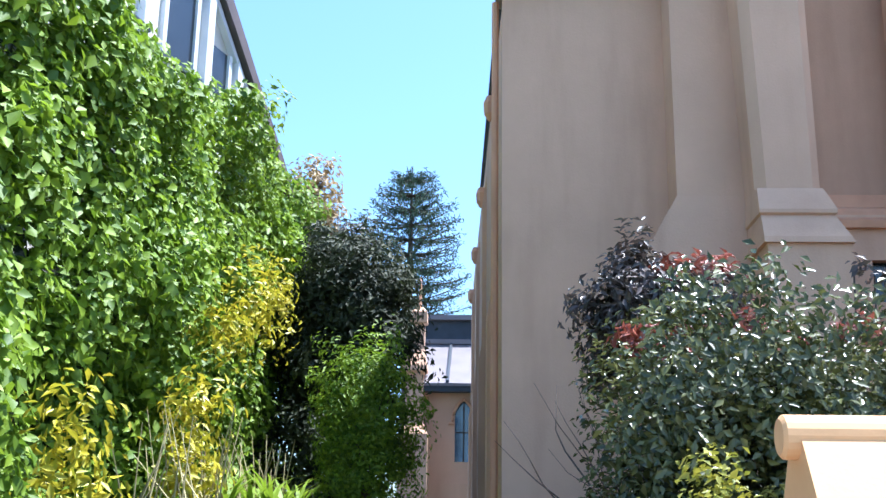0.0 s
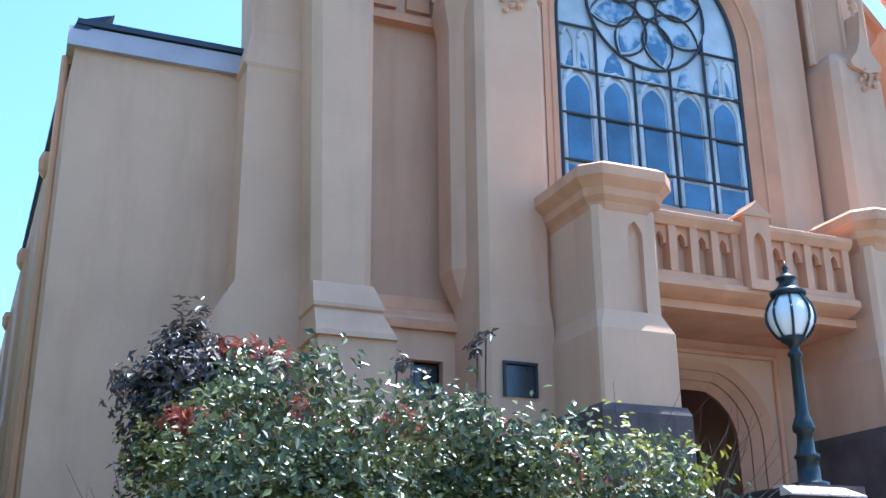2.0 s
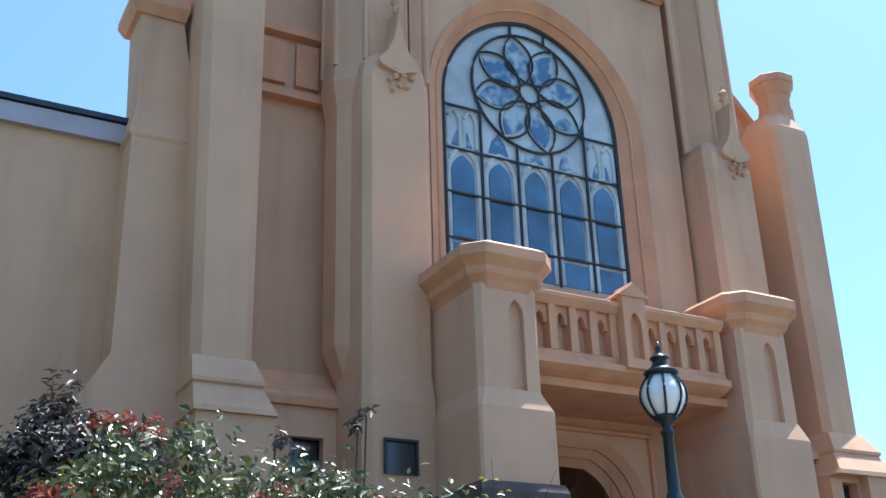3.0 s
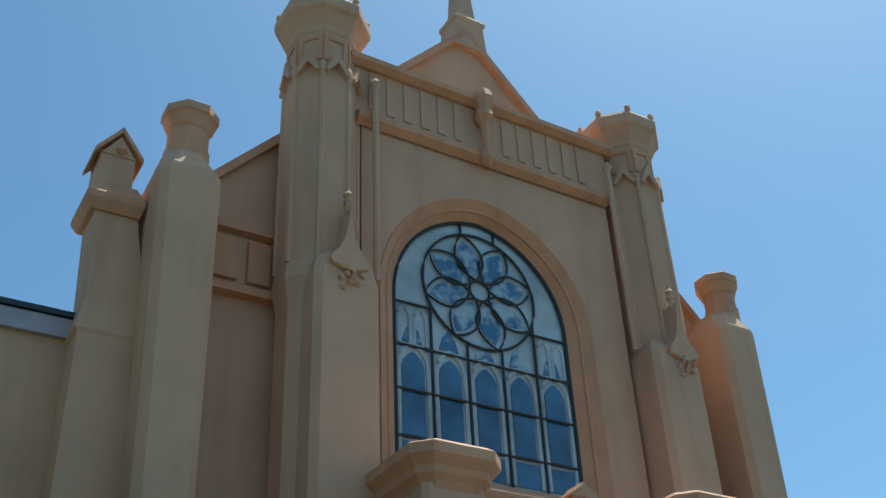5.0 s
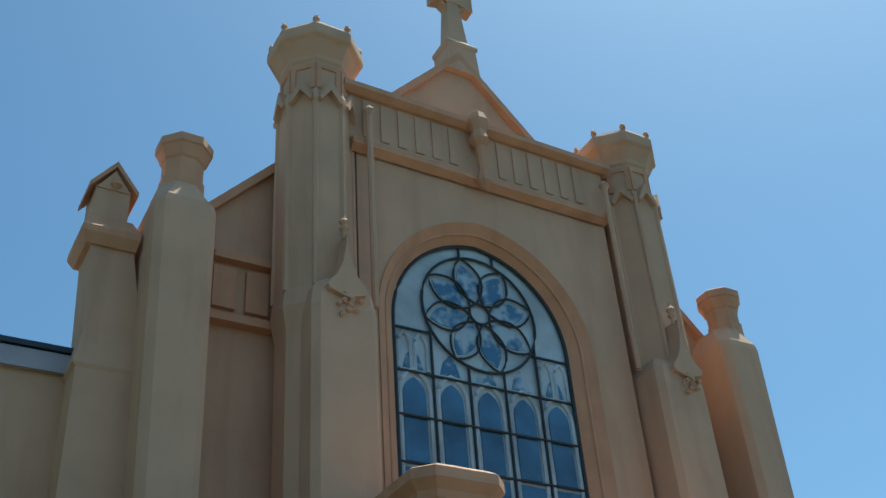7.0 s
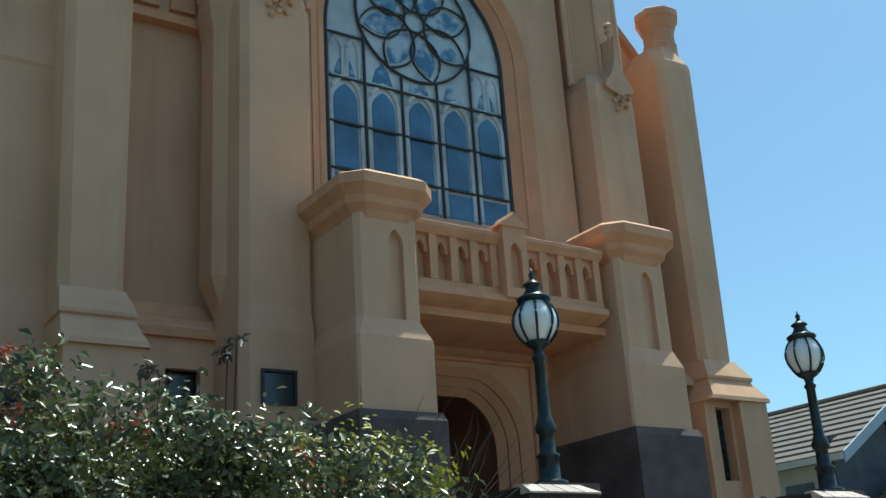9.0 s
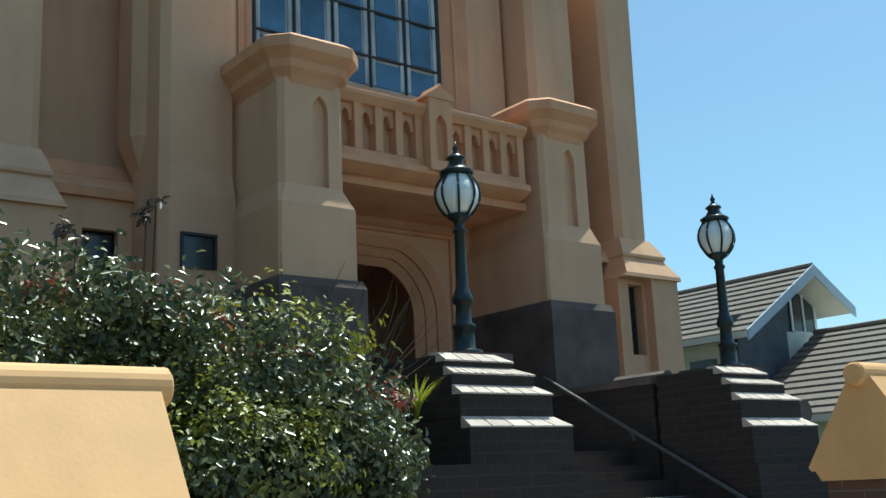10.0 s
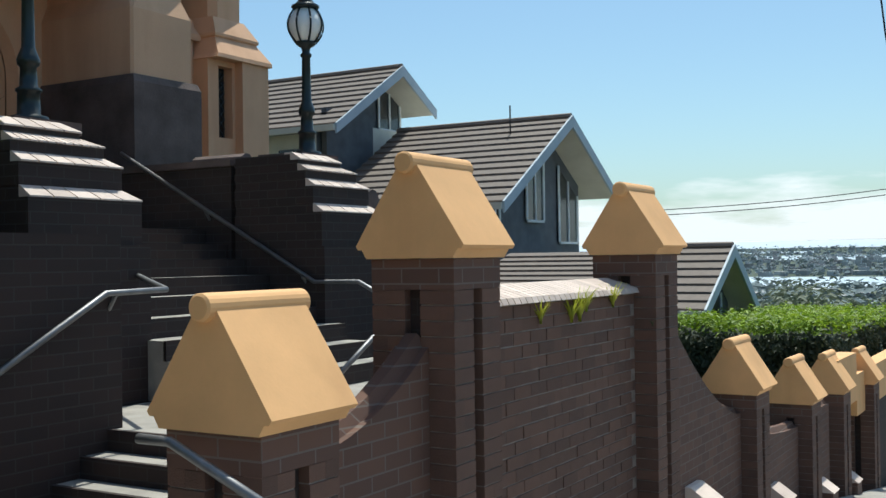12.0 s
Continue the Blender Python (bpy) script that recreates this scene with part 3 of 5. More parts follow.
# centre bay with the great window
bm = arch_wall(bmesh.new(), CX - 0.07, 1.8, 9.62, 1.98, 5.86, 10.4, 5.2, 12.45, 10.72, 11.4, 6.95)
P_("centre_wall", bm)
OUT, MID, INN = (CX - 0.07, 1.8, 9.62, 1.98), (CX - 0.07, 1.64, 9.68, 1.76), (CX - 0.07, 1.46, 9.72, 1.58)
P_("window_splay", arch_ring(bmesh.new(), OUT, MID, 6.95, 7.02, 10.705, 10.82), TRIM, "outer peach hollow moulding")
P_("window_splay", arch_ring(bmesh.new(), MID, INN, 6.97, 7.15, 10.815, 10.96), TRIM, "inner peach splay")
hood = bmesh.new()
tube(hood, [(x, 10.815, z) for x, z in [(MID[0] - MID[1], 7.05)] + arch_pts(*MID) + [(MID[0] + MID[1], 7.05)]], 0.022, 8)
P_("window_roll", hood, TRIM)
P_("window_sill", prism(bmesh.new(), [(10.66, 6.95), (11.3, 6.95), (11.3, 7.15), (10.93, 7.15)], "x", 6.12, 9.74), TRIM)

window = P_("window_1", prism(bmesh.new(), [(INN[0] - 1.46, 7.15)] + arch_pts(*INN) + [(INN[0] + 1.46, 7.15)], "y", 10.985, 11.04), TRACERY, "tall arched church window with rose tracery and blue glass")
COLS = [6.47 + 0.584 * i for i in range(6)]
def bar(pts, r=0.02, name="glazing_bar"):
    part(name, tube(bmesh.new(), pts, r, 6), LEAD, window)
def top_at(x):
    c = arch_pts(*INN)
    for (xa, za), (xb, zb) in zip(c, c[1:]):
        if xa <= x <= xb:
            return za + (zb - za) * (x - xa) / max(1e-6, xb - xa)
    return 9.7
RC, RR = (7.91, 10.12), 0.96
bar([(x, 10.95, z) for x, z in [(INN[0] - 1.46, 7.15)] + arch_pts(*INN) + [(INN[0] + 1.46, 7.15)]], 0.03, "window_frame")
for i in (1, 2, 3, 4):
    x = COLS[i]
    d = RR * RR - (x - RC[0]) ** 2
    bar([(x, 10.95, 7.15), (x, 10.95, RC[1] - math.sqrt(d) if d > 0 else top_at(x))])
    if d > 0 and i in (2, 3):
        bar([(x, 10.95, RC[1] + math.sqrt(d)), (x, 10.95, top_at(x))])
for z in (7.6, 8.27, 8.93):
    bar([(6.47, 10.95, z), (9.39, 10.95, z)])
for xa, xb in ((6.47, RC[0] - 0.84), (RC[0] + 0.84, 9.39)):
    bar([(xa, 10.95, 9.6), (xb, 10.95, 9.6)])
ring_pts = lambda r, n=36: [(RC[0] + r * math.cos(k * math.tau / n), 10.95, RC[1] + r * math.sin(k * math.tau / n)) for k in range(n + 1)]
bar(ring_pts(RR), 0.022, "rose_ring")
bar(ring_pts(0.17, 20), 0.02, "rose_ring")
def petal(k, r0, r1, w, n=8):
    a = (k + 0.35) * math.tau / 8
    e, f = Vector((math.cos(a), math.sin(a))), Vector((-math.sin(a), math.cos(a)))
    pts = [(r0 + (r1 - r0) * i / n, w * math.sin(math.pi * i / n) ** 0.8) for i in range(n + 1)]
    out = [e * u + f * v for u, v in pts] + [e * u - f * v for u, v in pts[-2:0:-1]]
    return [(RC[0] + p.x, RC[1] + p.y) for p in out]
for k in range(8):
    p = petal(k, 0.17, RR, 0.24)
    bar([(x, 10.95, z) for x, z in p + p[:1]], 0.018, "rose_petal_bar")
    part("glass_pane", prism(bmesh.new(), petal(k, 0.24, 0.86, 0.17), "y", 10.972, 10.985), PETALG, window, "pale blue petal shaped pane")
for i in range(5):
    c = (COLS[i] + COLS[i + 1]) / 2
    a = [(c - 0.175, 7.64)] + arch_pts(c, 0.175, 8.6, 0.26, 5) + [(c + 0.175, 7.64)]
    part("glass_pane", prism(bmesh.new(), a, "y", 10.97, 10.985), BLUEG, window, "blue lancet pane")
    part("glass_pane", B((c - 0.2, c + 0.2, 10.97, 10.985, 7.2, 7.55)), BLUEG, window, "blue lower pane")
    part("tracery_head", tube(bmesh.new(), [(x, 10.975, z) for x, z in [(c - 0.235, 7.2)] + arch_pts(c, 0.235, 8.64, 0.34, 5) + [(c + 0.235, 7.2)]], 0.035, 6), TRACERY, window, "white moulded tracery")
    part("glass_pane", prism(bmesh.new(), [(c - 0.16, 9.0), (c + 0.16, 9.0), (c + 0.1, 9.2), (c, 9.32), (c - 0.1, 9.2)], "y", 10.973, 10.985), PETALG, window, "pale blue tracery light")
    if i in (0, 4):
        for dx in (-0.13, 0.13):
            part("tracery_head", tube(bmesh.new(), [(x, 10.975, z) for x, z in [(c + dx - 0.1, 8.98)] + arch_pts(c + dx, 0.1, 9.36, 0.2, 5) + [(c + dx + 0.1, 8.98)]], 0.03, 6), TRACERY, window)

# frieze and parapet
P_("parapet", B((5.7, 10.5, 10.68, 11.25, 12.4, 13.5)), bevel=0.015)
P_("parapet_string", prism(bmesh.new(), [(10.68, 12.28), (10.56, 12.36), (10.56, 12.46), (10.68, 12.54)], "x", 5.75, 10.4), TRIM)
P_("parapet_coping", prism(bmesh.new(), [(10.62, 13.4), (10.52, 13.46), (10.52, 13.56), (10.7, 13.62), (11.25, 13.62), (11.25, 13.4)], "x", 5.6, 10.6), TRIM)
for k in range(14):
    x = 5.98 + k * 0.3
    if abs(x - 7.95) > 0.22:
        P_("frieze_panel", B((x - 0.02, x + 0.12, 10.655, 10.68, 12.62, 13.36)), PAINT, bevel=0.012)
bm = turned(bmesh.new(), 7.95, 10.52, [(0.03, 12.15), (0.12, 12.28), (0.1, 12.4), (0.06, 12.5), (0.08, 13.0), (0.17, 13.12), (0.12, 13.3), (0.19, 13.5), (0.14, 13.66), (0.05, 13.74)], 8)
P_("carved_pendant", bm, TRIM, "carved pendant on the parapet", bevel=0.01)

# entrance porch
P_("porch_wall", arch_wall(bmesh.new(), 8.0, 1.15, 4.1, 0.95, 5.86, 10.14, 2.0, 5.2, 10.72, 11.35))
for k in range(3):
    P_("door_moulding", arch_ring(bmesh.new(), (8.0, 1.15 - 0.1 * k, 4.1, 0.95 - 0.1 * k), (8.0, 1.05 - 0.1 * k, 4.1, 0.85 - 0.1 * k), 2.2, 2.2, 10.7 + 0.12 * k, 10.8 + 0.12 * k), TRIM)
bm = tube(bmesh.new(), [(x, 10.69, z) for x, z in [(6.75, 3.0), (6.75, 5.15), (9.25, 5.15), (9.25, 3.0)]], 0.05, 6)
P_("label_mould", bm, TRIM)
door = P_("door_1", B((6.6, 9.4, 13.4, 13.5, 2.2, 5.2)), WOODD, "dark timber church door in shadow")
for k in range(8):
    part("door_board", B((6.62 + k * 0.345, 6.95 + k * 0.345, 13.37, 13.4, 2.2, 5.1)), WOODD, door)
for s in (-1, 1):
    X = lambda a: (8.07 if s < 0 else 8.15) + s * a
    def R_(a, b):
        return (min(X(a), X(b)), max(X(a), X(b)))
    xi, xo = (1.33 if s < 0 else 1.36), (2.28 if s < 0 else 2.36)
    def chamfered(a, b, y0, z, c):
        x0, x1 = R_(a, b)
        return [(x0 + c, y0, z), (x1 - c, y0, z), (x1, y0 + c, z), (x1, 10.74, z), (x0, 10.74, z), (x0, y0 + c, z)]
    pier = P_("porch_pier", rings(bmesh.new(), [chamfered(xi, xo, 9.15, 4.07, .03), chamfered(xi, xo, 9.15, 4.86, .03), chamfered(xi + .09, xo - .06, 9.22, 5.08, .06), chamfered(xi + .09, xo - .06, 9.3, 5.085, .02), chamfered(xi + .1, xo - .07, 9.3, 6.25, .02)]), PAINT)
    xm = 6.345 if s < 0 else 10.09
    pa, pb = R_(xi + .09, xo - .06)
    face = arch_wall(bmesh.new(), xm, .095, 5.93, .18, pa + .06, pb - .06, 5.08, 6.25, 9.225, 9.305)
    part("pier_face", face, PAINT, pier, "cream face with a lancet niche")
    for qx, q in ((pa, 1), (pb, -1)):
        part("pier_corner", prism(bmesh.new(), [(qx, 9.285), (qx + q * .06, 9.225), (qx + q * .06, 9.305), (qx, 9.305)], "z", 5.08, 6.25), PAINT, pier)
    part("stone_plinth", rect_rings(bmesh.new(), [(*R_(xi - .05, xo + .06), 9.07, 10.75, 1.0), (*R_(xi - .05, xo + .06), 9.07, 10.75, 3.98), (*R_(xi - .02, xo + .03), 9.11, 10.75, 4.07)]), STONE, pier, "dark stone plinth", 0.015)
    bm = rings(bmesh.new(), [chamfered(xi + .1, xo - .08, 9.22, 6.2, .12), chamfered(xi + .06, xo - .04, 9.18, 6.28, .14), chamfered(xi - .0, xo + .02, 9.12, 6.34, .16), chamfered(xi - .02, xo + .04, 9.1, 6.42, .16), chamfered(xi - .1, xo + .14, 9.0, 6.52, .2), chamfered(xi - .1, xo + .14, 9.0, 6.64, .2), chamfered(xi - .04, xo + .06, 9.08, 6.7, .2), chamfered(xi + .2, xo - .2, 9.3, 6.76, .1)])
    part("pier_cap", bm, TRIM, pier, "moulded peach cap")
balcony = P_("balcony", prism(bmesh.new(), [(9.5, 5.4), (9.4, 5.43), (9.3, 5.48), (9.3, 5.55), (9.38, 5.6), (10.74, 5.6), (10.74, 5.4)], "x", 6.66, 9.46), TRIM, "peach balcony with pierced balustrade")
part("balcony_rail", prism(bmesh.new(), [(9.36, 6.2), (9.3, 6.28), (9.3, 6.33), (9.38, 6.37), (9.56, 6.37), (9.6, 6.28), (9.54, 6.2)], "x", 6.66, 9.46), TRIM, balcony)
part("balcony_foot", B((6.66, 9.46, 9.38, 9.54, 5.56, 5.66)), TRIM, balcony)
part("balcony_back", B((6.66, 9.46, 9.52, 9.6, 5.6, 6.28)), PAINT, balcony, "cream panel behind the balusters")
for s in (-1, 1):
    for k in range(5):
        x = 8.02 + s * (0.23 + 0.285 * k)
        part("baluster", B((x - 0.05, x + 0.05, 9.37, 9.53, 5.66, 6.2)), TRIM, balcony, bevel=0.012)
        if k < 4:
            xc = x + s * 0.1425
            part("trefoil_head", arch_wall(bmesh.new(), xc, 0.05, 6.03, 0.1, xc - 0.093, xc + 0.093, 5.99, 6.2, 9.42, 9.5), TRIM, balcony)
            part("cusp", turned(bmesh.new(), xc, 9.46, [(0.02, 6.14), (0.035, 6.155), (0.02, 6.17)], 6), TRIM, balcony)
post = arch_wall(bmesh.new(), 8.02, 0.085, 6.05, 0.16, 7.85, 8.19, 5.52, 6.4, 9.24, 9.32, 5.64)
prism(post, [(7.85, 5.52), (8.19, 5.52), (8.19, 6.4), (7.85, 6.4)], "y", 9.322, 9.56)
prism(post, [(7.81, 6.4), (8.23, 6.4), (8.23, 6.43), (8.06, 6.54), (8.02, 6.6), (7.98, 6.54), (7.81, 6.43)], "y", 9.22, 9.58)
part("balcony_post", post, TRIM, balcony, "gabled centre post with a lancet niche")
P_("porch_soffit", B((6.5, 9.6, 9.56, 10.72, 5.3, 5.4)), TRIM)
P_("pipe", turned(bmesh.new(), 5.62, 10.6, [(0.03, 1.5), (0.03, 6.1)], 8), TRIM)

# ---- terraces, stairs ----
def slab(name, b, mat, label, cat, bevel=0.01):
    return tagged(part(name, B(*b), mat, bevel=bevel), label, cat, kind="structure")
slab("garden_bed", [(-0.6, 5.55, 5.42, 11.4, -0.5, 2.0)], SOIL, "raised garden bed of dark earth before the church", "garden bed")
slab("terrace", [(5.55, 11.5, 8.9, 11.4, -0.5, 2.2)], STONE, "dark paved terrace at the church door", "terrace")
slab("garden_front", [(-4.0, 1.95, 3.2, 5.3, -0.5, 1.05)], SOIL, "low garden strip behind the front wall", "garden bed")
slab("retaining_wall", [(-0.6, 5.7, 5.22, 5.42, -0.6, 2.05)], BRICKWALL, "dark brick retaining wall of the garden", "wall")
slab("stair_wall", [(5.62, 6.76, 7.3, 8.85, -0.5, 2.35)], BRICKWALL, "dark brick cheek wall of the stairs", "wall")
slab("parapet_wall", [(9.12, 9.4, 7.3, 9.1, -0.5, 2.86)], BRICKWALL, "dark brick parapet wall beside the stairs", "wall")
slab("stair_wall", [(9.12, 11.2, 5.0, 6.2, -1.5, 0.7)], BRICKWALL, "dark brick landing wall", "wall")
slab("landing", [(5.6, 9.12, 3.15, 6.04, -0.8, 0.756)], CONCRETE, "pale concrete stair landing", "landing")
slab("path", [(1.9, 4.75, 2.6, 5.22, -0.3, 0.34)], CONCRETE, "pale concrete path inside the gate", "path")
bm = B((9.08, 9.44, 7.28, 9.1, 2.86, 2.93))
tagged(part("wall_coping", bm, STONE, bevel=0.015), "dark coping on the parapet wall", "coping", kind="structure")

upper = thing("staircase", "flight of pale concrete steps up to the church door", "stairs", kind="structure", at=(7.9, 7.5, 0.8))
for k in range(9):
    y = 5.27 + 0.3 * k
    # Dark slab over the concrete riser paints the shade it stands in.
    part("riser", B((6.74, 9.14, y - 0.012, y + 0.02, 0.76 + 0.16 * k, 0.922 + 0.16 * k)), BRICKWALL, upper, "riser coloured dark for shade")
    part("step", B((6.74, 9.14, y + 0.004, 8.9, 0.76 + 0.16 * k, 0.76 + 0.16 * (k + 1))), CONCRETE, upper, bevel=0.008)
lower = thing("staircase", "short flight of concrete steps down to the gate", "stairs", kind="structure", at=(5.2, 4.2, 0.3))
for k in range(3):
    # Same dark facing here: riser shade put into the colour.
    part("riser", B((5.6 - 0.23 * k - 0.03, 5.6 - 0.23 * k + 0.006, 3.15, 5.22, 0.58 - 0.14 * k, 0.762 - 0.14 * k)), BRICKWALL, lower, "riser coloured dark for shade")
    part("step", B((5.6 - 0.23 * (k + 1), 5.6 - 0.23 * k - 0.01, 3.15, 5.22, -0.2, 0.76 - 0.14 * (k + 1))), CONCRETE, lower, bevel=0.008)

def handrail(pts, posts, label):
    h = thing("handrail", label, "handrail", "stair handrails", at=pts[0])
    part("rail", tube(bmesh.new(), pts, 0.022, 10), STEEL, h, smooth=True)
    for a, b in posts:
        part("bracket", tube(bmesh.new(), [a, b], 0.016, 6), STEEL, h)
    return h
handrail([(9.02, 8.82, 3.08), (9.02, 6.15, 1.65), (9.02, 5.62, 1.65), (9.02, 4.7, 1.2)], [((9.02, 7.6, 2.43), (9.12, 7.6, 2.3)), ((9.02, 6.3, 1.7), (9.12, 6.3, 1.6))], "galvanised steel handrail on the stair wall")
handrail([(6.8, 8.0, 2.65), (6.8, 6.3, 1.78), (6.05, 5.16, 1.67), (5.52, 5.16, 1.66), (4.1, 5.16, 0.9)], [((5.6, 5.16, 1.65), (5.6, 5.23, 1.55)), ((4.5, 5.16, 1.12), (4.5, 5.23, 1.02))], "galvanised steel handrail turning round the garden wall")
handrail([(3.84, 3.1, 1.12), (3.84, 2.92, 1.12), (3.84, 2.2, 0.82)], [((3.84, 2.95, 1.12), (3.97, 2.95, 1.05))], "steel handrail beside the gate post")
handrail([(7.05, 4.45, 0.98), (7.55, 4.45, 1.25), (8.2, 4.45, 1.25)], [((7.1, 4.45, 1.0), (7.1, 4.45, 0.74)), ((8.1, 4.45, 1.25), (8.1, 4.45, 0.74))], "steel rail on the landing")

# ---- brick pieces ----
def brick_mesh(w, d, h):
    bm = B((0, w, 0, d, 0, h))
    bmesh.ops.bevel(bm, geom=[e for e in bm.edges if abs(e.verts[0].co.x - e.verts[1].co.x) > 0.01 and max(v.co.y for v in e.verts) < 0.01], offset=0.004, segments=1, affect="EDGES")
    me = bpy.data.meshes.new("brick")
    bm.to_mesh(me); bm.free()
    me.materials.append(BRICK)
    return me
BRICK_L, BRICK_S, BRICK_Q = brick_mesh(0.233, 0.1, 0.079), brick_mesh(0.215, 0.1, 0.079), brick_mesh(0.112, 0.1, 0.079)
def brick(me, parent, loc, turn=0.0, name="brick"):
    ob = new(name, me)
    ob.parent = parent
    ob.matrix_parent_inverse = Matrix.Translation(parent.matrix_basis.translation).inverted()
    ob.matrix_basis = Matrix.Translation(loc) @ Matrix.Rotation(turn, 4, "Z")
    return ob

# ---- gate posts with gabled caps ----
def gate_post(x, top, ground_z, bricks, label):
    """A square brick post with its centre at x on the wall's line; top: the height of its ridge."""
    y, h, W, D = 2.85, 0.265, 0.3, 0.35
    p = thing("gate_post", label, "gate post", "posts of the front wall", at=(x, y, ground_z))
    eave = top - 0.53
    bm = prism(bmesh.new(), [(y - D, eave + 0.02), (y - D + 0.015, eave), (y - 0.31, eave), (y - 0.28, eave - 0.05), (y + 0.28, eave - 0.05), (y + 0.31, eave), (y + D - 0.015, eave), (y + D, eave + 0.02), (y + 0.05, top - 0.05), (y - 0.05, top - 0.05)], "x", x - W, x + W)
    part("cap", bm, CAPM, p, "apricot painted gabled cap", 0.012)
    bm = bmesh.new()
    rings(bm, [[(xx, y + r * math.cos(a * math.tau / 20), top - 0.055 + r * math.sin(a * math.tau / 20)) for a in range(20)] for xx, r in ((x - W - 0.045, 0.05), (x - W - 0.035, 0.062), (x + W + 0.035, 0.062), (x + W + 0.045, 0.05))])
    part("ridge_roll", bm, CAPM, p, "rounded ridge roll")
    z1 = eave - 0.05
    part("shaft", B((x - h + 0.06, x + h - 0.06, y - h + 0.06, y + h - 0.06, ground_z - 0.2, z1)), BRICKWALL, p, "dark brick core in the groove")
    lo, hi = 0.052, h - 0.006
    part("mortar_bed", B(*[(x + min(a * lo, a * hi), x + max(a * lo, a * hi), y + min(b * lo, b * hi), y + max(b * lo, b * hi), ground_z - 0.2, z1) for a in (-1, 1) for b in (-1, 1)]), MORTAR, p)
    part("head_course", B((x - h - 0.002, x + h + 0.002, y - h - 0.002, y + h + 0.002, z1 - 0.172, z1 - 0.004)), FRONTBRICK, p, bevel=0.004)
    if not bricks:
        bm = bmesh.new()
    n = int((z1 - ground_z + 0.1) / 0.086)
    g = random.Random(int(x * 100))
    for k in range(2, n):
        z = z1 - 0.004 - 0.086 * (k + 1) + 0.01
        for q in range(4):
            rot = Matrix.Translation((x, y, 0)) @ Matrix.Rotation(q * math.pi / 2, 4, "Z")
            for u in (-h, 0.05):
                j = g.uniform(-0.001, 0.002)
                loc = rot @ Vector((u, -h - j, z))
                if bricks:
                    brick(BRICK_S, p, loc, q * math.pi / 2)
                else:
                    b2 = B((0, 0.215, 0, 0.09, 0, 0.079))
                    b2.transform(Matrix.Translation(loc) @ Matrix.Rotation(q * math.pi / 2, 4, "Z"))
                    me = bpy.data.meshes.new("t"); b2.to_mesh(me); b2.free(); bm.from_mesh(me); bpy.data.meshes.remove(me)
    if not bricks:
        part("brickwork", bm, BRICKI, p)["kind"] = "stuff"
    return p
gate_post(1.505, 2.295, 0.3, False, "brick post with a wide apricot gabled cap")
gate_post(4.285, 1.72, 0.25, True, "low brick gate post with apricot gabled cap")
gate_post(5.87, 2.44, -0.1, True, "tall brick post with groove and apricot gabled cap")
gate_post(9.06, 2.45, -0.6, True, "tall brick post at the end of the planter wall")
gate_post(12.07, 0.98, -1.05, False, "brick post further down the hill")
gate_post(14.72, 0.55, -1.45, False, "brick post further down the hill")
gate_post(16.8, 0.44, -1.75, False, "brick post beside the lower gateway")
gate_post(19.4, 0.3, -2.1, False, "brick post at the low end of the wall")

# wall between the tall posts, brick by brick
wall = thing("front_wall", "dark brick planter wall with pale coping bricks", "wall", kind="structure", at=(7.5, 2.85, 0))
part("core", B((6.17, 8.85, 2.77, 3.15, -0.8, 1.56)), MORTAR, wall)
for k in range(21):
    z = 1.56 - 0.086 * (k + 1)
    for i in range(12):
        x = 6.18 + 0.24 * i - (0.12 if k % 2 else 0)
        if x < 6.17:
            brick(BRICK_Q, wall, (6.18, 2.765, z))
        elif x + 0.23 < 8.86:
            brick(BRICK_L, wall, (x, 2.765 + random.uniform(-0.004, 0.004), z))
    if k % 2 == 0:
        brick(BRICK_Q, wall, (8.74, 2.765, z))
cop = bpy.data.meshes.new("coping_brick")
bm = prism(bmesh.new(), [(2.72, 0.0), (3.0, 0.0), (3.0, 0.12), (2.74, 0.04)], "x", 0, 0.076)
bmesh.ops.recalc_face_normals(bm, faces=bm.faces)
bm.to_mesh(cop); bm.free(); cop.materials.append(COPING)
for i in range(31):
    brick(cop, wall, (6.18 + 0.086 * i, 0, 1.565), name="coping_brick")
def swoop(x0, z0, x1, z1, base, label):
    n = 14
    pts = [(x0 + (x1 - x0) * i / n, z1 + (z0 - z1) * (1 - i / n) ** 1.6) for i in range(n + 1)] if z0 > z1 else [(x0 + (x1 - x0) * i / n, z0 + (z1 - z0) * (i / n) ** 1.8) for i in range(n + 1)]
    w = part("front_wall", prism(bmesh.new(), pts + [(x1, base), (x0, base)], "y", 2.75, 2.97), FRONTBRICK)
    tagged(w, label, "wall", kind="structure")
    q = tube(bmesh.new(), [(x, 2.86, z + 0.0) for x, z in pts], 0.07, 6)
    part("wall_coping", q, FRONTBRICK, w)
swoop(4.55, 0.95, 5.64, 1.4, -0.4, "dark brick wall sweeping up to the tall post")
swoop(9.38, 1.5, 11.84, 0.2, -1.6, "dark brick wall sweeping down the hill")
swoop(12.36, -0.1, 14.42, -0.3, -2.2, "dark brick wall between lower posts")
swoop(14.94, -0.15, 16.34, -0.25, -2.6, "dark brick wall between lower posts")
swoop(-4, 1.55, 1.22, 1.5, -0.2, "dark brick wall below the hedge")
slab("lower_wall", [(19.6, 30, 2.75, 3.0, -4.5, -0.45)], BRICKWALL, "long dark brick wall down the street", "wall")
slab("wall_capping", [(16.9, 18.4, 2.72, 3.0, -0.45, 0.3)], CAPM, "apricot painted capping of the lower wall", "wall", 0.03)
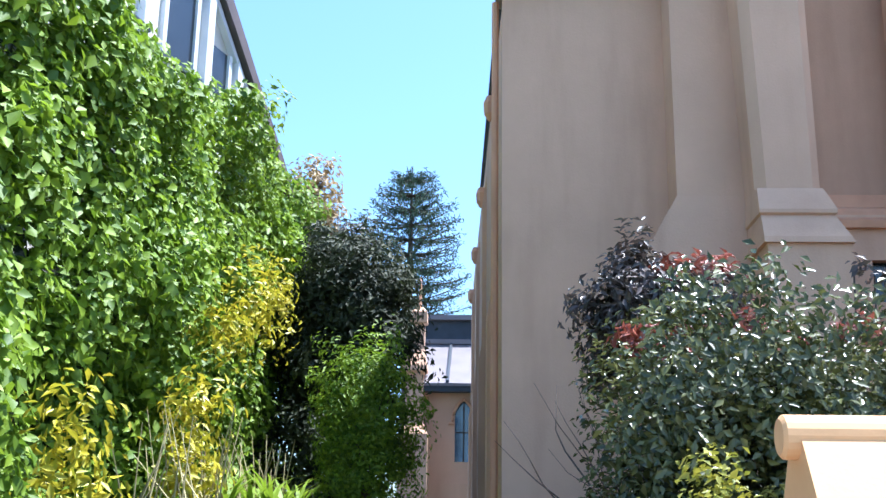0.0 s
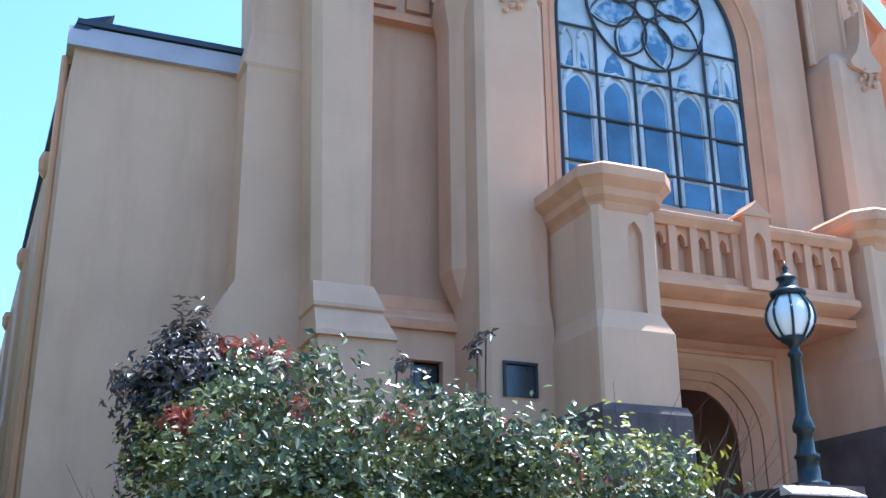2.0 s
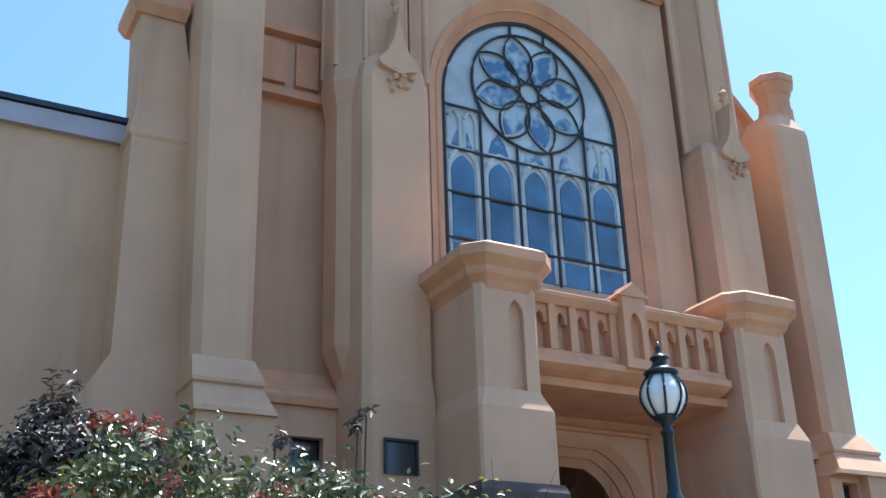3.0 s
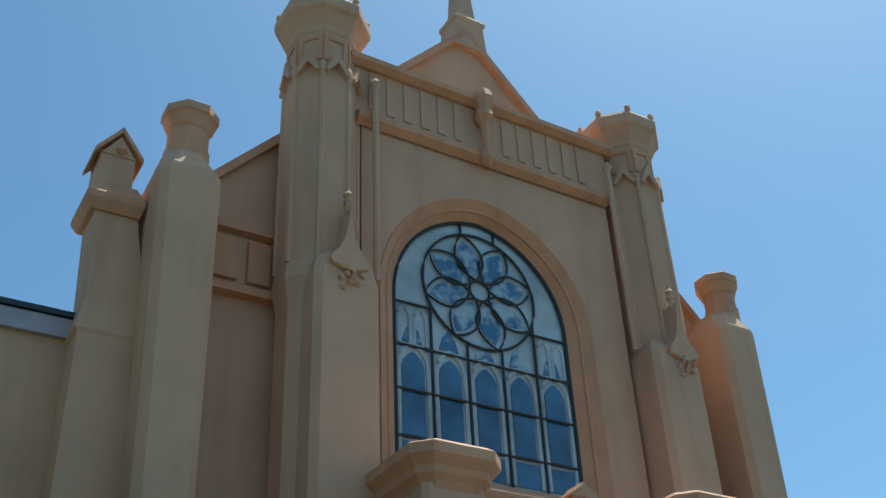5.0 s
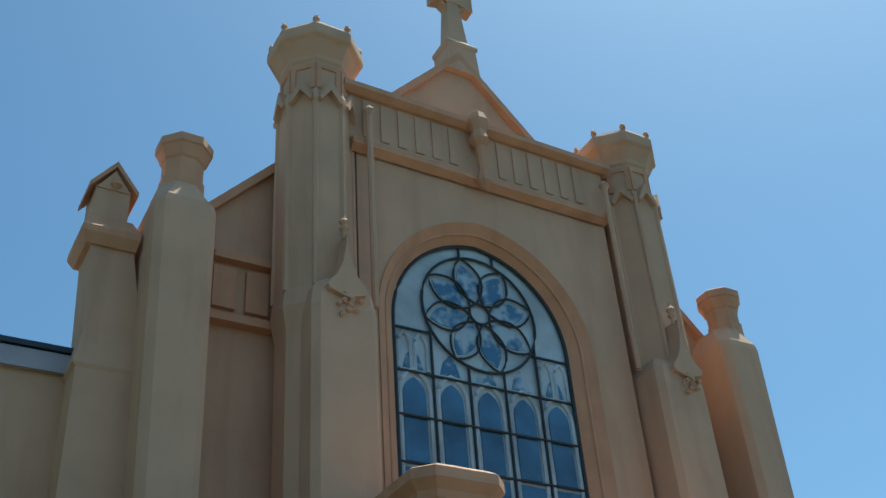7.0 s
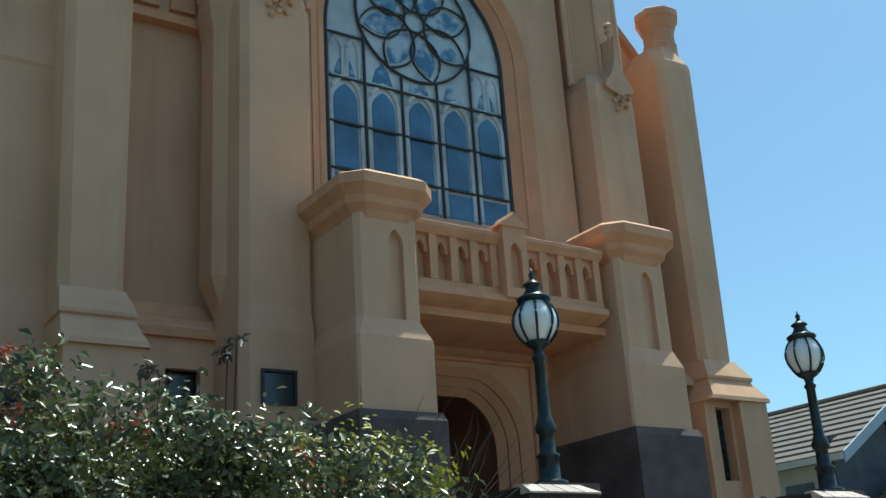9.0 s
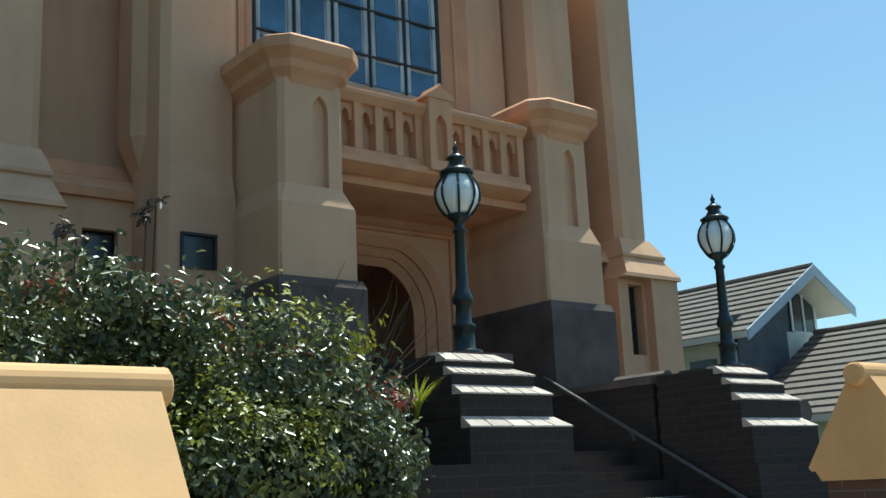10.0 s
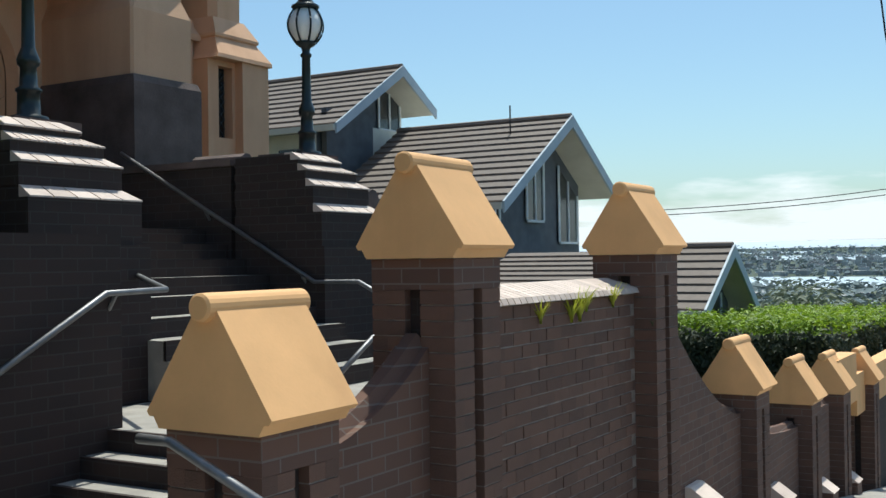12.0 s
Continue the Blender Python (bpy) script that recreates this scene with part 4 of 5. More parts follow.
slab("wall_capping", [(18.4, 30, 2.72, 3.0, -0.7, -0.05)], CAPM, "apricot painted capping of the lower wall", "wall", 0.03)
for x, z in ((12.9, -0.9), (15.4, -1.3), (17.2, -1.5), (10.0, -0.35)):
    for k in range(3):
        top = z - 0.35 * k
        w = slab("wall_step", [(x - 0.06, x + 0.3, 2.52, 2.75, top - 0.3, top)], FRONTBRICK, "dark brick offset of the lower wall with a pale sloped top", "wall offset", 0.01)
        part("sloped_top", prism(bmesh.new(), [(2.5, top), (2.75, top), (2.75, top + 0.14), (2.7, top + 0.14)], "x", x - 0.06, x + 0.3), COPING, w)

# ---- stepped lamp piers ----
def lamp_pier(x, y):
    """x: the flush west face; y: the south face at the foot."""
    p = thing("lamp_pier", "stepped dark brick pier with pale sloped coping bricks", "pier", "lamp piers", at=(x + 0.5, y + 0.5, 0.7))
    rows = [(1.13, 0.0, -0.2, 2.0), (1.07, 0.03, 2.0, 2.34), (0.96, 0.13, 2.43, 2.6), (0.86, 0.22, 2.68, 2.76), (0.7, 0.31, 2.83, 2.87)]
    for e, s, z0, z1 in rows:
        part("brick_stage", B((x, x + e, y + s, y + 1.15, z0, z1)), BRICKWALL, p, bevel=0.006)
    for e2, s2, z0, z1 in ((0.94, 0.14, 2.3, 2.44), (0.82, 0.23, 2.58, 2.7), (0.66, 0.33, 2.74, 2.85), (0.55, 0.42, 2.85, 2.93)):
        part("brick_core", B((x + 0.006, x + e2, y + s2, y + 1.14, z0, z1)), BRICKWALL, p)
    part("top_slab", B((x + 0.2, x + 0.82, y + 0.42, y + 1.0, 2.87, 2.97)), STONE, p, bevel=0.02)
    for e, s, z0, z1, e2, s2, n in ((1.08, 0.02, 2.34, 2.43, 0.97, 0.13, 5), (0.97, 0.11, 2.6, 2.68, 0.87, 0.22, 6), (0.87, 0.2, 2.76, 2.83, 0.71, 0.31, 11), (0.72, 0.29, 2.87, 2.95, 0.6, 0.4, 4)):
        for i in range(n):
            u0, u1 = e * i / n + 0.008, e * (i + 1) / n - 0.008
            t0, t1 = u0 * e2 / e, u1 * e2 / e
            bm = rings(bmesh.new(), [[(x + u0, y + s, z0), (x + u1, y + s, z0), (x + u1, y + s2 + 0.1, z0), (x + u0, y + s2 + 0.1, z0)], [(x + u0, y + s, z0 + 0.012), (x + u1, y + s, z0 + 0.012), (x + u1, y + s2 + 0.1, z0 + 0.012), (x + u0, y + s2 + 0.1, z0 + 0.012)], [(x + t0, y + s2, z1), (x + t1, y + s2, z1), (x + t1, y + s2 + 0.09, z1), (x + t0, y + s2 + 0.09, z1)]])
            part("coping_brick", bm, COPING, p)
        for i in range(6):
            v0, v1 = s2 + 0.1 + 0.15 * i, s2 + 0.24 + 0.15 * i
            bm = rings(bmesh.new(), [[(x + e - 0.1, y + v0, z0), (x + e, y + v0, z0), (x + e, y + v1, z0), (x + e - 0.1, y + v1, z0)], [(x + e - 0.1, y + v0, z0 + 0.012), (x + e, y + v0, z0 + 0.012), (x + e, y + v1, z0 + 0.012), (x + e - 0.1, y + v1, z0 + 0.012)], [(x + e2 - 0.1, y + v0, z1), (x + e2, y + v0, z1), (x + e2, y + v1, z1), (x + e2 - 0.1, y + v1, z1)]])
            part("coping_brick", bm, COPING, p)
    return p
lamp_pier(5.65, 6.06)
p2 = lamp_pier(9.07, 6.06)
part("rounded_coping", tube(bmesh.new(), [(10.2, 6.25, 2.5), (10.2, 7.2, 2.5)], 0.12, 12), STONE, p2, "dark rounded coping stone")
part("rounded_coping", tube(bmesh.new(), [(9.26, 7.2, 2.9), (9.26, 7.9, 2.9), (9.26, 8.0, 2.86)], [0.1, 0.1, 0.03], 10), STONE, p2, "dark rounded coping stone")

def street_lamp(x, y, z):
    l = thing("lamp_post", "dark green iron lamp post with caged white globe", "lamp", "stair lamps", at=(x, y, z))
    prof = [(0.15, 0), (0.15, 0.05), (0.09, 0.07), (0.085, 0.24), (0.1, 0.25), (0.1, 0.27), (0.07, 0.29), (0.062, 0.44), (0.085, 0.46), (0.09, 0.5), (0.075, 0.54), (0.06, 0.58), (0.052, 0.6), (0.045, 1.06), (0.06, 1.08), (0.06, 1.1), (0.04, 1.12), (0.05, 1.17), (0.1, 1.2), (0.11, 1.23), (0.06, 1.24)]
    part("post", turned(bmesh.new(), x, y, [(r, z + h) for r, h in prof], 16), IRON, l, smooth=True)
    part("globe", turned(bmesh.new(), x, y, [(0.02 + 0.165 * math.sin(math.pi * (0.12 + 0.8 * i / 14)) ** 0.8, z + 1.23 + 0.38 * i / 14) for i in range(15)], 24), OPAL, l, "white opal glass globe", smooth=True)
    for k in range(8):
        a = (k + 0.2) * math.tau / 8
        pts = []
        for i in range(13):
            r = 0.032 + 0.165 * math.sin(math.pi * (0.12 + 0.8 * i / 12)) ** 0.8
            pts.append((x + r * math.cos(a), y + r * math.sin(a), z + 1.22 + 0.4 * i / 12))
        part("cage_rib", tube(bmesh.new(), pts, 0.011, 6), IRON, l)
    prof = [(0.13, 1.6), (0.15, 1.62), (0.15, 1.64), (0.1, 1.67), (0.07, 1.71), (0.06, 1.74), (0.085, 1.76), (0.085, 1.77), (0.06, 1.79), (0.03, 1.81), (0.018, 1.84), (0.03, 1.86), (0.012, 1.89), (0.004, 1.93)]
    part("crown", turned(bmesh.new(), x, y, [(r, z + h * 0.96 + 0.045) for r, h in prof], 16), IRON, l, smooth=True)
    return l
street_lamp(6.2, 6.77, 2.965)
street_lamp(9.73, 6.77, 2.965)

# ---- shrubs before the church ----
def twigs(parent, base, n, length, r, seed, up=0.8, mat=BARK):
    g = random.Random(seed)
    for _ in range(n):
        p = Vector(base) + Vector((g.uniform(-0.25, 0.25), g.uniform(-0.15, 0.15), 0))
        d = Vector((g.uniform(-1, 1), g.uniform(-0.7, 0.4), up * g.uniform(0.4, 1.3))).normalized()
        pts = [p]
        for k in range(5):
            d = (d + Vector((g.uniform(-0.35, 0.35), g.uniform(-0.3, 0.3), g.uniform(-0.1, 0.3)))).normalized()
            pts.append(pts[-1] + d * length * g.uniform(0.15, 0.27))
        part("twig", tube(bmesh.new(), pts, [r * (1 - 0.17 * k) for k in range(6)], 5), mat, parent)

def hedge_top(x, y):
    t = float(np.interp(x, [0.8, 1.4, 2.2, 3.0, 3.9, 4.6, 5.3, 5.7], [3.0, 3.22, 3.2, 3.22, 2.84, 2.42, 2.2, 2.15]))
    return t - max(0, 6.4 - y) * 0.5 - max(0, y - 7.2) * 0.8

shrub = thing("shrub_hedge", "broad glossy evergreen hedge with sunlit leaf tops", "hedge", at=(3.2, 6.4, 2.0))
def inside(f):
    """Keeps the growth clear of the stair piers."""
    def h(g):
        while True:
            c, o = f(g)
            if c[0] < 0.83 * c[1] + 0.05:
                return c, o
    return h
# Shade inside the hedge is put into this darker leaf colour.
P, O = clumps(300, 30, inside(shell(1.3, 5.2, 5.5, 7.2, 1.6, lambda x, y: hedge_top(x, y) - 0.3, 0.9, 0.3)), 0.2, 17)
leaves("inner_foliage", P, O, 0.09, LEAF_DARK, shrub, "inner leaves coloured dark for shade", 0.6, 18)
P, O = clumps(900, 42, inside(shell(1.1, 5.3, 5.15, 7.5, 1.9, hedge_top, 0.9)), 0.17, 11)
leaves("foliage", P, O, 0.06, LEAF_GLOSS, shrub, "dense glossy green foliage", 0.5, 3)
P, O = clumps(150, 34, inside(shell(3.6, 5.3, 5.15, 6.4, 1.95, lambda x, y: hedge_top(x, y) - 0.1, 0.8)), 0.17, 15)
leaves("foliage", P, O, 0.07, LEAF_GLOSS, shrub, "dense glossy green foliage", 0.5, 31)
for k, (x, y, z) in enumerate(((3.75, 6.2, 3.0), (4.1, 6.15, 2.8), (1.7, 6.5, 3.22), (4.7, 5.75, 2.5), (3.3, 6.3, 3.14), (2.6, 6.4, 3.18), (3.6, 5.9, 2.75), (2.2, 6.1, 3.0), (1.3, 6.3, 3.1), (1.5, 6.1, 2.95), (2.0, 6.4, 3.2), (4.5, 6.0, 2.6))):
    P, O = clumps(6, 22, ellipsoid((x, y, z), (0.14, 0.1, 0.08)), 0.09, 40 + k)
    leaves("red_foliage", P, O, 0.07, LEAF_RED, shrub, "red new leaves", 0.45, 50 + k)
P, O = clumps(40, 16, ellipsoid((4.0, 6.1, 2.9), (0.8, 0.4, 0.3)), 0.14, 47)
leaves("pale_leaves", P, O, 0.06, LEAF_GOLD, shrub, "yellowing leaves", 0.5, 48)
def skirt(g):
    """Shaded growth hanging over the front of the garden wall."""
    x = g.uniform(2.0, 3.85)
    return (x, g.uniform(4.98, 5.2) - 0.1 * noise.noise(Vector((x * 2, 0, 5))), g.uniform(1.0, 2.1)), (0, -1, 0.2)
# The dark leaf colour paints the shade low on the garden wall.
P, O = clumps(230, 32, skirt, 0.17, 19)
leaves("hanging_foliage", P, O, 0.075, LEAF_DARK, shrub, "hanging leaves coloured dark for shade", 0.55, 20)
P, O = clumps(45, 26, skirt, 0.15, 27)
leaves("hanging_foliage", P, O, 0.065, LEAF_GLOSS, shrub, "scattered glossy leaves", 0.5, 28)
twigs(shrub, (4.7, 6.6, 2.35), 44, 1.15, 0.008, 5)
twigs(shrub, (1.2, 6.4, 2.0), 7, 0.8, 0.007, 6)
part("stem", tube(bmesh.new(), [(2.0, 6.6, 1.9), (2.1, 6.6, 2.6), (2.3, 6.5, 3.1)], [0.05, 0.04, 0.02], 7), BARK, shrub)

phot = thing("shrub", "tall purple leaved shrub with red shoots", "shrub", at=(1.45, 7.6, 2.0))
P, O = clumps(110, 34, ellipsoid((1.45, 7.5, 3.25), (0.38, 0.35, 0.7), 0.25), 0.13, 21)
leaves("foliage", P, O, 0.08, LEAF_PHOT, phot, "dark purple green foliage", 0.42, 22)
P, O = clumps(40, 20, ellipsoid((1.95, 7.5, 3.4), (0.32, 0.3, 0.42), 0.3), 0.12, 23)
leaves("foliage", P, O, 0.08, LEAF_PHOT, phot, "dark purple green foliage", 0.42, 24)
P, O = clumps(10, 16, ellipsoid((1.85, 7.4, 3.8), (0.25, 0.2, 0.12)), 0.1, 25)
leaves("red_growth", P, O, 0.09, LEAF_RED, phot, "dull red shoots", 0.3, 26)
twigs(phot, (1.4, 7.3, 2.0), 14, 1.2, 0.009, 8, 0.9)
for x, z in ((3.15, 3.98), (3.3, 3.9), (3.94, 4.26), (3.86, 4.12)):
    P, O = clumps(3, 7, ellipsoid((x, 7.9, z), (0.08, 0.06, 0.06)), 0.06, int(x * 90))
    leaves("shoot_leaves", P, O, 0.08, LEAF_PHOT, phot, "", 0.45, 7)
    part("shoot", tube(bmesh.new(), [(x - 0.05, 7.9, 2.6), (x, 7.9, z)], 0.008, 5), BARK, phot)

for k, (c, r) in enumerate((((1.5, 4.55, 1.72), (0.5, 0.4, 0.42)), ((3.2, 4.95, 2.02), (0.55, 0.28, 0.38)))):
    gold = thing("golden_shrub", "small golden leaved shrub behind the wall", "shrub", "golden shrubs", at=(c[0], c[1], 1.0))
    P, O = clumps(85 - 40 * k, 34, ellipsoid(c, r, 0.45, -0.2), 0.13, 60 + k)
    leaves("foliage", P, O, 0.045, LEAF_GOLD, gold, "small golden leaves", 0.55, 63 + k)
    P, O = clumps(50 + 50 * k, 34, ellipsoid(c, r, 0.45, -0.4), 0.13, 70 + k)
    leaves("green_foliage", P, O, 0.05, LEAF_GLOSS, gold, "small green leaves", 0.55, 73 + k)
    # Shade under the golden top is painted with dark leaves.
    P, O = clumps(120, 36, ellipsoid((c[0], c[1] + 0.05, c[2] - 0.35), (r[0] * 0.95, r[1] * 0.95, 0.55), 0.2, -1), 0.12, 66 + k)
    leaves("lower_foliage", P, O, 0.05, LEAF_DARK, gold, "lower leaves coloured dark for shade", 0.55, 68 + k)
    part("stem", tube(bmesh.new(), [(c[0], c[1], 0.3), (c[0], c[1], c[2])], 0.03, 6), BARK, gold)

def strap_plant(x, y, z, n, h, seed, mat=GRASS, label="clump of yellow green strap leaves", droop=0.5):
    t = thing("strap_leaf_plant", label, "plant", "strap leaf plants", at=(x, y, z))
    g = random.Random(seed)
    for _ in range(n):
        a, l = g.uniform(0, math.tau), h * g.uniform(0.6, 1.2)
        d, w = Vector((math.cos(a), math.sin(a), 0)), 0.012 * h / 0.3
        s = Vector((-d.y, d.x, 0))
        bm = bmesh.new()
        prev = None
        for k in range(5):
            u = k / 4
            c = Vector((x, y, z)) + d * l * 0.55 * u ** 1.5 + Vector((0, 0, l * (u - droop * u * u)))
            q = [bm.verts.new(c - s * w * (1.05 - u)), bm.verts.new(c + s * w * (1.05 - u))]
            if prev:
                bm.faces.new((prev[0], prev[1], q[1], q[0]))
            prev = q
        part("leaf", bm, mat, t)
    return t
strap_plant(5.36, 6.35, 2.42, 40, 0.42, 1, droop=0.3)
for k, (x, fz, fh) in enumerate(((7.0, 1.42, 0.2), (7.5, 1.4, 0.24), (7.64, 1.4, 0.28), (7.76, 1.46, 0.2), (8.27, 1.47, 0.22))):
    strap_plant(x, 2.74, fz, 34, fh, 10 + k, label="tuft of fern leaves growing from the brick wall", droop=0.2)
strap_plant(8.75, 2.6, 1.3, 8, 0.14, 19, LEAF_DARK, "dark fern tuft on the brick wall", 0.6)

# ---- tall green hedge by the lane ----
lane = thing("tall_hedge", "tall sunlit green hedge with yellow patches", "hedge", at=(-3.5, 10, 0.4))
def lane_sampler(g):
    y = g.uniform(3.5, 20.2)
    top = float(np.interp(y, [3, 9, 11, 14.4, 17, 20.5], [7.3, 7.2, 7.0, 8.0, 8.2, 8.3])) + 0.5 * noise.noise(Vector((y * 0.8, 0, 1)))
    z = 0.3 + (top - 0.3) * g.uniform(0, 1) ** 0.8
    bulge = 0.7 * noise.noise(Vector((0, y * 0.55, z * 0.55))) + 0.25 * noise.noise(Vector((4, y * 1.7, z * 1.7)))
    return (-3.35 + bulge - g.uniform(0, 1) ** 2 * 0.9, y, z), (0.9, -0.3, 0.2)
P, O = clumps(2900, 30, lane_sampler, 0.27, 71)
leaves("foliage", P, O, 0.135, LEAF_HEDGE, lane, "bright green leaves", 0.62, 72)
def lane_back(g):
    return (-4.4 + g.uniform(-0.3, 0.2), g.uniform(3, 21), g.uniform(0.3, 7.4)), (1, 0, 0)
# Leaves behind the hedge face, with their shade painted in as dark colour.
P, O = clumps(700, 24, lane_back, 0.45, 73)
leaves("inner_foliage", P, O, 0.24, LEAF_DARK, lane, "inner leaves coloured dark for shade", 0.6, 74)
for k, (c, r) in enumerate((((-2.75, 12.2, 4.2), (0.2, 0.6, 0.4)), ((-2.75, 13.7, 4.75), (0.2, 0.8, 0.45)), ((-2.75, 15.2, 5.3), (0.2, 0.7, 0.4)), ((-2.75, 11.1, 3.1), (0.2, 0.35, 0.45)), ((-2.7, 10.8, 2.5), (0.2, 0.6, 0.3)), ((-2.8, 7.9, 2.5), (0.2, 0.4, 0.4)))):
    P, O = clumps(24, 15, ellipsoid(c, r, 0.8, -1, 0.6), 0.26, 80 + k)
    leaves("yellow_foliage", P, O, 0.12, LEAF_YELLOW, lane, "yellow leaves", 0.4, 90 + k)
g = random.Random(4)
bm = bmesh.new()
for _ in range(90):
    y = g.uniform(9.5, 15)
    x = -2.7 + g.uniform(-0.3, 0.3)
    tube(bm, [(x, y, 1.2), (x + g.uniform(-0.1, 0.1), y + g.uniform(-0.1, 0.1), 2.2), (x + g.uniform(-0.25, 0.25), y + g.uniform(-0.2, 0.2), 2.5 + g.uniform(0, 0.7))], [0.012, 0.01, 0.004], 4)
part("dry_grass", bm, material("straw", (0.5, 0.42, 0.2), 0.8, vary=0.2), lane, "dry straw stalks")["kind"] = "stuff"
for k in range(7):
    strap_plant(-2.3 + 0.1 * (k % 3), 11.0 + 0.6 * k, 2.1, 14, 0.9, 200 + k, LEAF_HEDGE, "green fern at the foot of the hedge", 0.5)

def tree(name, label, c, r, n, per, leaf, mat, base, seed, spread=0.3, trunk=0.12, slim=0.4, low=-0.9, lumps=0.35):
    t = thing(name, label, "tree", at=base)
    part("trunk", tube(bmesh.new(), [base, (base[0] + 0.05, base[1], (base[2] + c[2]) / 2), c], [trunk, trunk * 0.8, trunk * 0.3], 8), BARK, t)
    g = random.Random(seed)
    for _ in range(6):
        e = Vector(c) + Vector((g.uniform(-0.7, 0.7) * r[0], g.uniform(-0.7, 0.7) * r[1], g.uniform(-0.3, 0.7) * r[2]))
        part("limb", tube(bmesh.new(), [(base[0] + 0.05, base[1], (base[2] + c[2]) / 2), (Vector(c) + e) / 2 - Vector((0, 0, 0.2)), e], [trunk * 0.5, trunk * 0.3, trunk * 0.1], 6), BARK, t)
    P, O = clumps(n, per, ellipsoid(c, r, lumps, low, 0.5), spread, seed)
    leaves("crown", P, O, leaf, mat, t, "", slim, seed + 1)
    return t
tree("dark_tree", "dense dark evergreen tree in the lane", (-2.0, 18, 5.3), (0.92, 0.9, 1.5), 500, 36, 0.13, LEAF_DARK, (-1.9, 18, 1.2), 101)
tree("dark_tree", "dark evergreen tree behind the lane hedge", (-2.75, 18.9, 4.8), (0.6, 0.8, 2.3), 260, 30, 0.16, LEAF_DARK, (-2.8, 19.5, 1.2), 103)
tree("lane_shrub", "bright green leafy shrub at the foot of the trees", (-1.42, 15.5, 3.35), (0.74, 0.65, 1.25), 420, 36, 0.085, LEAF_HEDGE, (-1.45, 15.5, 1.0), 105, 0.2, 0.06)
tree("lane_shrub", "dark leafy undergrowth in the lane", (-2.3, 17.2, 2.6), (0.95, 0.6, 1.5), 240, 30, 0.12, LEAF_DARK, (-2.3, 17.2, 0.8), 111, 0.25, 0.06)
tree("rust_tree", "small tree with dry rust coloured leaves", (-3.55, 22.5, 8.6), (0.55, 0.6, 1.1), 150, 26, 0.14, LEAF_RUST, (-3.6, 22.5, 1.2), 107, 0.25, 0.09)
tree("rust_tree", "bronze leaved tree top behind the dark tree", (-2.75, 22.5, 7.7), (0.55, 0.6, 0.7), 130, 24, 0.13, LEAF_PHOT, (-2.6, 22.5, 1.2), 109, 0.25, 0.09)

# ---- tall pine behind ----
pine = thing("norfolk_pine", "tall norfolk island pine against the sky", "tree", at=(-4.3, 60, 0))
part("trunk", tube(bmesh.new(), [(-4.3, 60, 0), (-4.25, 60, 14), (-4.2, 60, 22.8)], [0.4, 0.25, 0.03], 10), BARK, pine)
g = random.Random(12)
NP, NO = [], []
ng = np.random.default_rng(13)
limb = bmesh.new()
for k in range(24):
    z = 12.0 + 10.4 * (k // 2 / 11.5)
    reach = 3.4 * min(1.0, (23.4 - z) / 5.0 + 0.12) * g.uniform(0.85, 1.1)
    for q in range(8):
        a = q * math.tau / 8 + k * 0.5 + g.uniform(-0.2, 0.2)
        L_ = reach * g.uniform(0.75, 1.1)
        pts = [Vector((-4.22 + math.cos(a) * L_ * u, 60 + math.sin(a) * L_ * u, z + L_ * (0.28 * u * u - 0.12 * u))) for u in (0, 0.35, 0.7, 1.0)]
        tube(limb, pts, [0.05, 0.04, 0.03, 0.01], 4)
        m = int(40 + 50 * L_ / 3)
        u = ng.uniform(0.3, 1.0, m)
        c = np.stack([-4.22 + math.cos(a) * L_ * u, 60 + math.sin(a) * L_ * u, z + L_ * (0.28 * u * u - 0.12 * u)], 1)
        NP.append(c + ng.normal(0, 0.12, (m, 3))); NO.append(ng.normal(0, 1, (m, 3)) + np.array([0, 0, 0.6]))
part("branch_whorl", limb, BARK, pine)
leaves("needles", np.vstack(NP), np.vstack(NO), 0.26, LEAF_PINE, pine, "upswept blue green needle sprays", 0.2, 14)

# ---- buildings beside the lane ----
hall = thing("parish_hall", "cream hall with metal roof and lancet window", "building", at=(-0.5, 30, 1))
part("wall", arch_wall(bmesh.new(), -0.33, 0.25, 5.0, 0.5, -1.75, 3.0, 0.5, 5.8, 30, 30.5, 3.8), PAINT, hall)
part("plinth", B((-1.8, 3.0, 29.85, 30, 0.5, 3.2)), PAINT, hall, bevel=0.02)
w = part("window", B((-0.58, 0.0, 30.15, 30.2, 3.8, 5.55)), BLUEG, hall, "blue lancet window")
part("hood_mould", tube(bmesh.new(), [(x, 29.97, z) for x, z in [(-0.75, 4.85), (-0.62, 4.85)] + arch_pts(-0.33, 0.31, 4.95, 0.58, 6) + [(-0.04, 4.85), (0.1, 4.85)]], 0.05, 6), TRIM, hall)
part("window_bar", B((-0.58, 0.0, 30.12, 30.15, 4.6, 4.64), (-0.35, -0.31, 30.12, 30.15, 3.8, 5.5)), LEAD, hall)
part("fascia", B((-1.8, 3.0, 29.6, 29.95, 5.7, 5.95)), SLATE, hall, "dark gutter")
part("roof", prism(bmesh.new(), [(29.55, 5.93), (32.2, 7.5), (32.2, 7.4), (29.55, 5.85)], "x", -1.8, 3.0), METALROOF, hall)
for x in (-1.6, -0.78, 0.06, 0.9):
    part("roof_seam", prism(bmesh.new(), [(29.54, 5.94), (32.2, 7.51), (32.2, 7.58), (29.54, 6.01)], "x", x - 0.04, x + 0.04), SLATE, hall)
part("clerestory", B((-1.8, 3.0, 32.2, 32.5, 7.4, 8.2)), SLATE, hall, "dark upper band")
